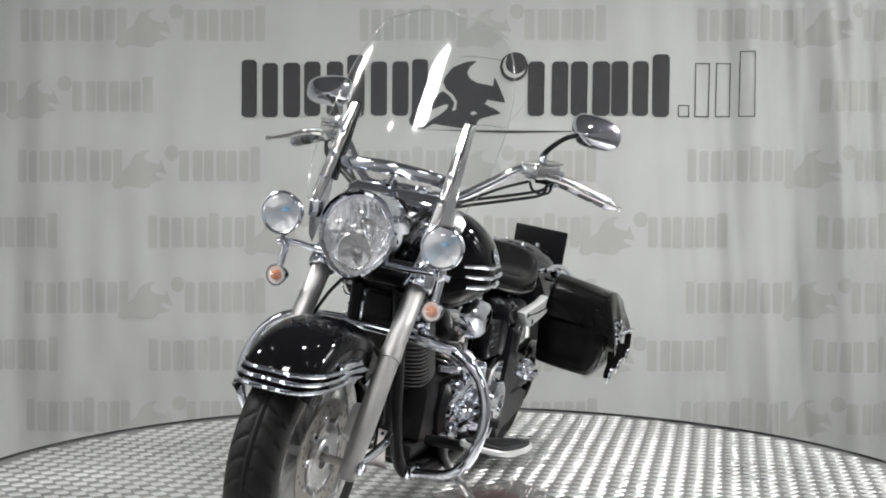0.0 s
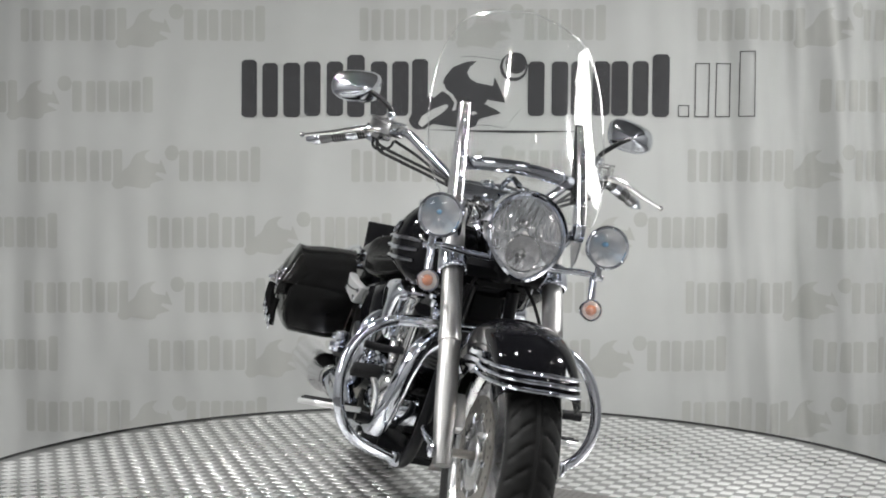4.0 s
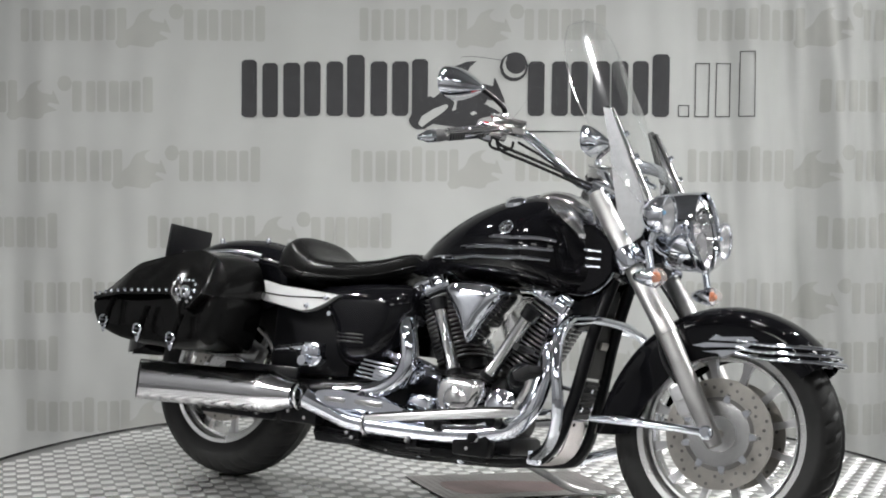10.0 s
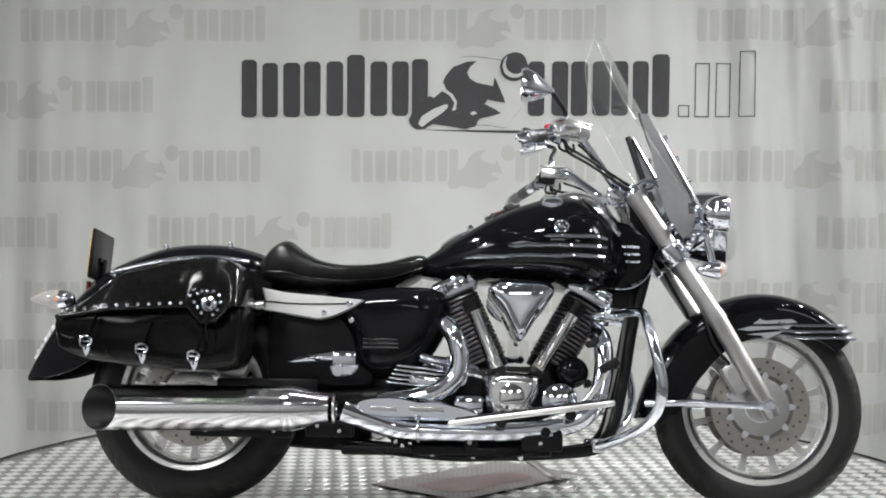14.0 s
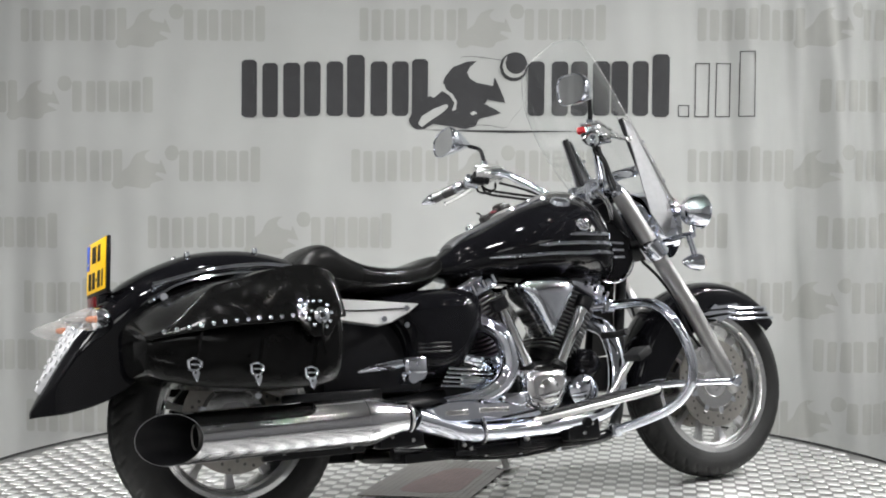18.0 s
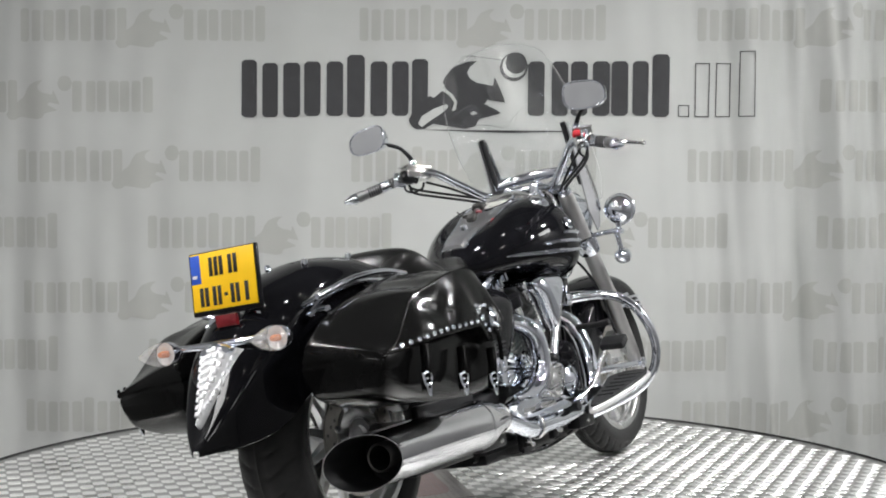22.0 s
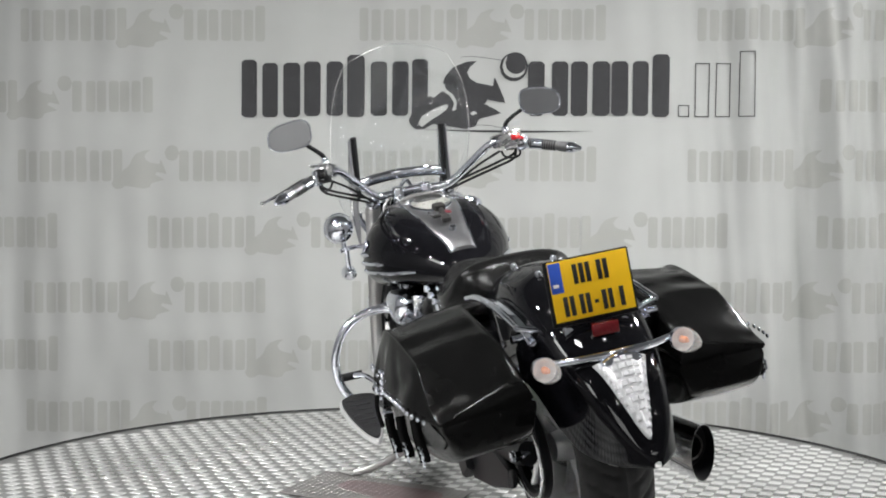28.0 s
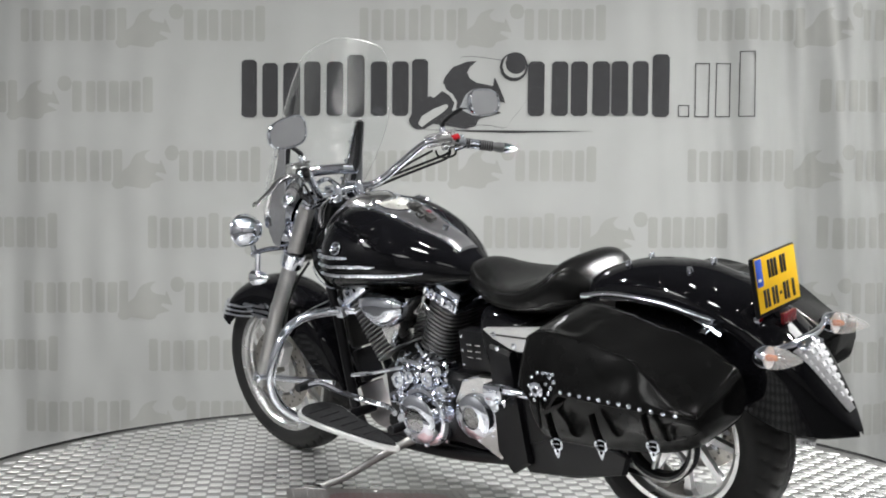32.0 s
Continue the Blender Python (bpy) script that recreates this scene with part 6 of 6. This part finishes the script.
for y, z in ((-0.03, 0.345), (0.035, 0.35), (0.0, 0.400)):
    part("cooler_bolt", lathe([(0, 0.010), (0.007, 0.009), (0.009, 0.0)], (0.508 + (z - 0.38) * 0.26, y, z), (1, 0, -0.25), 10), CHROME, bike)
skid = []
for x, z in ((0.486, 0.308), (0.478, 0.270), (0.466, 0.230), (0.452, 0.205), (0.425, 0.182), (0.38, 0.170)):
    skid.append([(x, -0.040, z), (x, 0.066, z), (x - 0.006, 0.066, z - 0.003), (x - 0.006, -0.040, z - 0.003)])
part("skid_plate", bridge(skid), SKID, bike, "bare metal skid plate under the down tubes")
tagged(part("skid_screws", merge(*[lathe([(0, 0.004), (0.005, 0.003), (0.006, 0)], (0.486, y, 0.297), (1, 0, -0.2), 8) for y in (-0.028, 0.054)]), BLACK, bike), kind="stuff")
part("undertray", block((-0.02, -0.02, 0.175), (0.62, 0.30, 0.03), 0.008), BLACK, bike)

# ---- exhaust, right side ----
part("front_header", tube([(0.420, -0.080, 0.545), (0.442, -0.128, 0.512), (0.446, -0.160, 0.445), (0.436, -0.178, 0.370), (0.412, -0.190, 0.308), (0.362, -0.195, 0.264), (0.28, -0.20, 0.243)], 0.0285, 16), CHROME, bike, "chrome front exhaust header")
part("rear_header", tube([(-0.045, -0.09, 0.560), (-0.035, -0.155, 0.553), (0.000, -0.205, 0.515), (0.018, -0.215, 0.450), (0.008, -0.215, 0.395), (-0.035, -0.215, 0.352), (-0.110, -0.218, 0.325), (-0.22, -0.225, 0.312)], 0.0285, 16), CHROME, bike, "curved chrome rear exhaust header")
part("lower_pipe", tube([(0.30, -0.198, 0.243), (0.15, -0.205, 0.232), (0.0, -0.212, 0.230), (-0.15, -0.220, 0.236), (-0.24, -0.226, 0.262), (-0.32, -0.232, 0.288)], [0.0285, 0.0275, 0.0275, 0.030, 0.033, 0.036], 16), CHROME, bike, "chrome lower exhaust pipe")
part("heat_shield", merge(prism(smooth_poly([(-0.285, 0.315), (-0.20, 0.330), (-0.08, 0.325), (0.03, 0.300), (0.10, 0.272), (0.05, 0.262), (-0.08, 0.262), (-0.20, 0.268), (-0.27, 0.285)], 4), -0.262, -0.215, 0.016)), CHROME, bike, "chrome exhaust heat shield")
for x, w in ((-0.20, 0.075), (-0.075, 0.10)):
    part("shield_slot", block((x, -0.263, 0.294), (w, 0.004, 0.015), 0.002, (0, 2, 0)), SATIN, bike)
for c, r in (((-0.10, -0.218, 0.234), 0.034), ((-0.345, -0.235, 0.292), 0.040)):
    part("pipe_clamp", ring(r, 0.005, c, (1, 0, 0.02), 28, 8), SATIN, bike)


def muffler_end(r, dx=0.0, cut=True):
    out = []
    for j in range(40):
        a = 2 * math.pi * j / 40
        y, z = -0.243 + math.cos(a) * r, 0.288 + math.sin(a) * r
        out.append((-1.034 - (y + 0.243) * 1.06 + dx if cut else dx, y, z))
    return out


def muffler_ring(x, r):
    f = (x + 1.03) / 0.55
    return [(x, -0.243 + 0.003 * f + math.cos(2 * math.pi * j / 40) * r, 0.288 + 0.005 * f + math.sin(2 * math.pi * j / 40) * r) for j in range(40)]


muf = part("muffler", bridge([muffler_ring(-0.485, 0.0665), muffler_ring(-0.70, 0.0668), muffler_ring(-0.90, 0.0668), muffler_end(0.0668), muffler_end(0.0656)], False, False), MUFFLER, bike, "long chrome muffler with a slash-cut end")
part("muffler_cone", bridge([muffler_ring(-0.36, 0.043), muffler_ring(-0.385, 0.046), muffler_ring(-0.46, 0.066), muffler_ring(-0.484, 0.0685), muffler_ring(-0.492, 0.0685), muffler_ring(-0.494, 0.066)], True, False), MUFFLER, muf)
part("muffler_bore", bridge([muffler_end(0.0657, 0.001), muffler_ring(-0.96, 0.0645), muffler_ring(-0.925, 0.063), muffler_ring(-0.922, 0.032)], False, False), ENGINE_BLACK, muf, "dark bore of the muffler")
part("baffle_pipe", bridge([muffler_ring(-0.962, 0.030), muffler_ring(-0.966, 0.033), muffler_ring(-0.961, 0.0355), muffler_ring(-0.92, 0.0355)], False, False), DISC_GAP, muf, "small inner pipe")
part("baffle_bore", bridge([muffler_ring(-0.962, 0.030), muffler_ring(-0.85, 0.029)], False, True), RECESS_SHADE, muf)
part("muffler_hanger", merge(block((-0.55, -0.19, 0.36), (0.30, 0.02, 0.04), 0.006), block((-0.36, -0.20, 0.235), (0.14, 0.05, 0.05), 0.008), block((-0.62, -0.20, 0.222), (0.30, 0.03, 0.03), 0.006)), BLACK, bike, "black muffler hanger")

for x, z in ((-0.06, 0.158), (-0.18, 0.160), (0.06, 0.152), (0.20, 0.160), (-0.30, 0.172)):
    part("rail_bolt", lathe([(0.0, 0.010), (0.008, 0.009), (0.010, 0.0), (0.010, -0.012)], (x, -0.158, z), (0, -1, -0.2), 10), CHROME if x > 0 else SATIN, bike)
part("drain_plug", lathe([(0.0, -0.014), (0.012, -0.014), (0.014, -0.004), (0.014, 0.010)], (-0.05, -0.04, 0.155), (0, 0, 1), 8), SATIN, bike, smooth=False)
part("exhaust_bracket", merge(block((-0.155, -0.205, 0.196), (0.050, 0.022, 0.052), 0.006), block((-0.155, -0.215, 0.176), (0.070, 0.012, 0.016), 0.004)), BLACK, bike, "black exhaust bracket")
part("exhaust_bracket", merge(block((0.055, -0.200, 0.195), (0.040, 0.022, 0.040), 0.006), block((0.085, -0.205, 0.178), (0.080, 0.012, 0.014), 0.004)), BLACK, bike, "black exhaust bracket")
for x, z in ((-0.165, 0.200), (-0.145, 0.188), (0.050, 0.200), (0.255, 0.200), (0.285, 0.226), (-0.395, 0.243), (-0.330, 0.228), (-0.52, 0.226), (-0.72, 0.226)):
    part("bracket_bolt", lathe([(0.0, 0.008), (0.006, 0.007), (0.0075, 0.0), (0.0075, -0.006)], (x, -0.2255, z), (0, -1, 0), 8), SATIN, bike)
part("stop_switch_wire", tube([(-0.30, -0.16, 0.19), (-0.18, -0.172, 0.165), (-0.02, -0.170, 0.150), (0.12, -0.165, 0.152), (0.24, -0.18, 0.175)], 0.0045, 8), GRIP, bike)

# ---- floorboards, pedals, guards, stand ----
for s in (-1, 1):
    out = smooth_poly([(0.458, -0.320), (0.448, -0.372), (0.40, -0.404), (0.25, -0.410), (0.08, -0.396), (0.005, -0.378), (-0.008, -0.362), (0.05, -0.338), (0.25, -0.288), (0.37, -0.258), (0.43, -0.270)], 4)

    def board(o, z0, z1, b):
        g = prism(o, z0, z1, b, "xy")
        return sided(([Vector((v[0], v[1], v[2] + 0.055 * (v[0] - 0.06) / 0.4)) for v in g[0]], g[1]), s)
    fb = part("floorboard", board(out, 0.254, 0.270, 0.004), EDGE_ALLOY, bike, "teardrop alloy floorboard with a black rubber mat")
    cx, cy = 0.25, -0.345
    part("rubber_mat", board([(cx + (x - cx) * 0.93, cy + (y - cy) * 0.86) for x, y in out], 0.268, 0.277, 0.003), GRIP, fb, "black rubber mat")
    for k in range(6):
        part("mat_rib", sided(tube([(0.12 + 0.05 * k, -0.335 + 0.006 * k, 0.2852 + 0.0069 * k), (0.13 + 0.05 * k, -0.385, 0.2862 + 0.0069 * k)], 0.004, 6, 2), s), GRIP, fb)
    for hx, hz in ((0.34, 0.275), (0.14, 0.250)):
        part("hinge", sided(tube([(hx, -0.26, hz + 0.008), (hx, -0.14, hz)], 0.016, 10, 3), s), BLACK, fb)
    part("engine_guard", sided(tube([(0.40, -0.075, 0.588), (0.48, -0.12, 0.590), (0.535, -0.20, 0.590), (0.552, -0.270, 0.572), (0.560, -0.325, 0.525), (0.575, -0.358, 0.450), (0.590, -0.360, 0.370), (0.580, -0.335, 0.300), (0.545, -0.285, 0.250), (0.49, -0.215, 0.218), (0.43, -0.150, 0.195)], 0.0155, 14), s), CHROME, bike, "chrome engine guard loop")
    for gc in ((0.47, -0.115, 0.588), (0.43, -0.145, 0.195)):
        part("guard_clamp", sided(block(gc, (0.04, 0.03, 0.042), 0.008), s), CHROME, bike)
part("guard_crossbar", tube([(0.545, -0.24, 0.583), (0.560, -0.10, 0.598), (0.562, 0.10, 0.598), (0.545, 0.24, 0.583)], 0.0145, 12), CHROME, bike, "chrome crossbar of the engine guard")
pedal = part("brake_pedal", tube([(0.26, -0.19, 0.26), (0.36, -0.215, 0.30), (0.42, -0.23, 0.37), (0.445, -0.25, 0.415)], 0.010, 10), SATIN, bike, "rear brake pedal with a black rubber pad")
part("pedal_pad", block((0.450, -0.272, 0.426), (0.055, 0.085, 0.026), 0.006, (0, -30, 0)), GRIP, pedal)
part("resonator_peg", tube([(0.40, -0.17, 0.493), (0.41, -0.23, 0.492), (0.41, -0.285, 0.497)], 0.011, 10), GRIP, bike, "black rubber peg")
part("pedal_box", merge(block((0.26, -0.20, 0.215), (0.12, 0.05, 0.075), 0.01), lathe([(0, 0.012), (0.014, 0.01), (0.016, 0)], (0.27, -0.225, 0.232), (0, -1, 0), 14)), BLACK, bike)


def ground(y):
    """Height of the deck in the leaning machine's own space."""
    return y * math.tan(radians(LEAN))


foot = Vector((0.350, 0.400, ground(0.400) + 0.004))
stand = part("side_stand", tube([(0.11, 0.13, 0.20), (0.17, 0.155, 0.185), (0.235, 0.235, 0.148), (0.310, 0.335, 0.098), foot + Vector((0.0, 0, 0.006))], [0.017, 0.015, 0.013, 0.012, 0.011], 12), FORK, bike, "worn metal side stand")
part("stand_foot", [([v + Vector((0, 0, 0.187 * (v.y - foot.y))) for v in g[0]], g[1]) for g in [block(foot + Vector((0.015, 0.012, 0.003)), (0.085, 0.05, 0.007), 0.003, (0, 0, 25))]][0], POLISH, stand, "flat foot of the side stand")

# thin finer tread sheet under the stand
FINE = mat("fine_tread_sheet", (0.29, 0.275, 0.27), 0.38, 0.9, 0.2, 10, 0.1, 300)
STAIN = mat("red_stained_sheet", (0.25, 0.165, 0.165), 0.40, 0.9, 0.25, 14, 0.1, 300)
sheet = tagged(new("metal_sheet"), "thin fine-tread metal sheet lying on the turntable under the side stand", "metal sheet")
A, Bv, C, Dv = Vector((-0.27, 0.14, 0)), Vector((0.02, -0.07, 0)), Vector((0.44, 0.32, 0)), Vector((0.17, 0.53, 0))
part("sheet", bridge([[q + Vector((0, 0, z)) for q in (A, Bv, C, Dv)] for z in (0.0005, 0.003)]), FINE, sheet, smooth=False)
vs, fs = [], []
for i in range(1, 26):
    for j in range(1, 17):
        u, v = i / 26, j / 17
        q = (A.lerp(Dv, u)).lerp(Bv.lerp(C, u), v)
        k = len(vs)
        for sc, z in ((1.0, 0.003), (0.6, 0.0042)):
            for dx, dy in ((-0.0055, 0), (0, -0.0055), (0.0055, 0), (0, 0.0055)):
                vs.append(q + Vector((dx * sc, dy * sc, z)))
        fs.append((k + 4, k + 5, k + 6, k + 7))
        for w in range(4):
            fs.append((k + w, k + (w + 1) % 4, k + 4 + (w + 1) % 4, k + 4 + w))
tagged(part("sheet_studs", (vs, fs), FINE, sheet, smooth=False), kind="stuff")
st = smooth_poly([(-0.12, 0.12), (0.02, 0.03), (0.16, 0.14), (0.27, 0.26), (0.20, 0.33), (0.08, 0.28), (-0.02, 0.22)], 4)
part("stain", bridge([[Vector((x, y, z)) for x, y in st] for z in (0.0031, 0.0036)]), STAIN, sheet, "reddish worn stain", smooth=False)


def turn(t):
    """Angle of the turntable in degrees."""
    u = t - 14.0
    return 7.6263 * u - 0.0401 * (u / 10) ** 2 + 0.0035 * (u / 10) ** 3


def motions():
    """The turntable carries the machine and the sheet round."""
    times = [i * 1.0 for i in range(33)]
    lean = pose(0.0, -0.1626, 0.0, 0, 0, YAW) @ pose(0, 0, 0, -LEAN, 0, 0)
    for thing, local in ((table, Matrix()), (bike, lean), (sheet, Matrix())):
        walk(thing, [(t, pose(0, 0, PLATE_Z, 0, 0, turn(t)) @ local) for t in times])


motions()
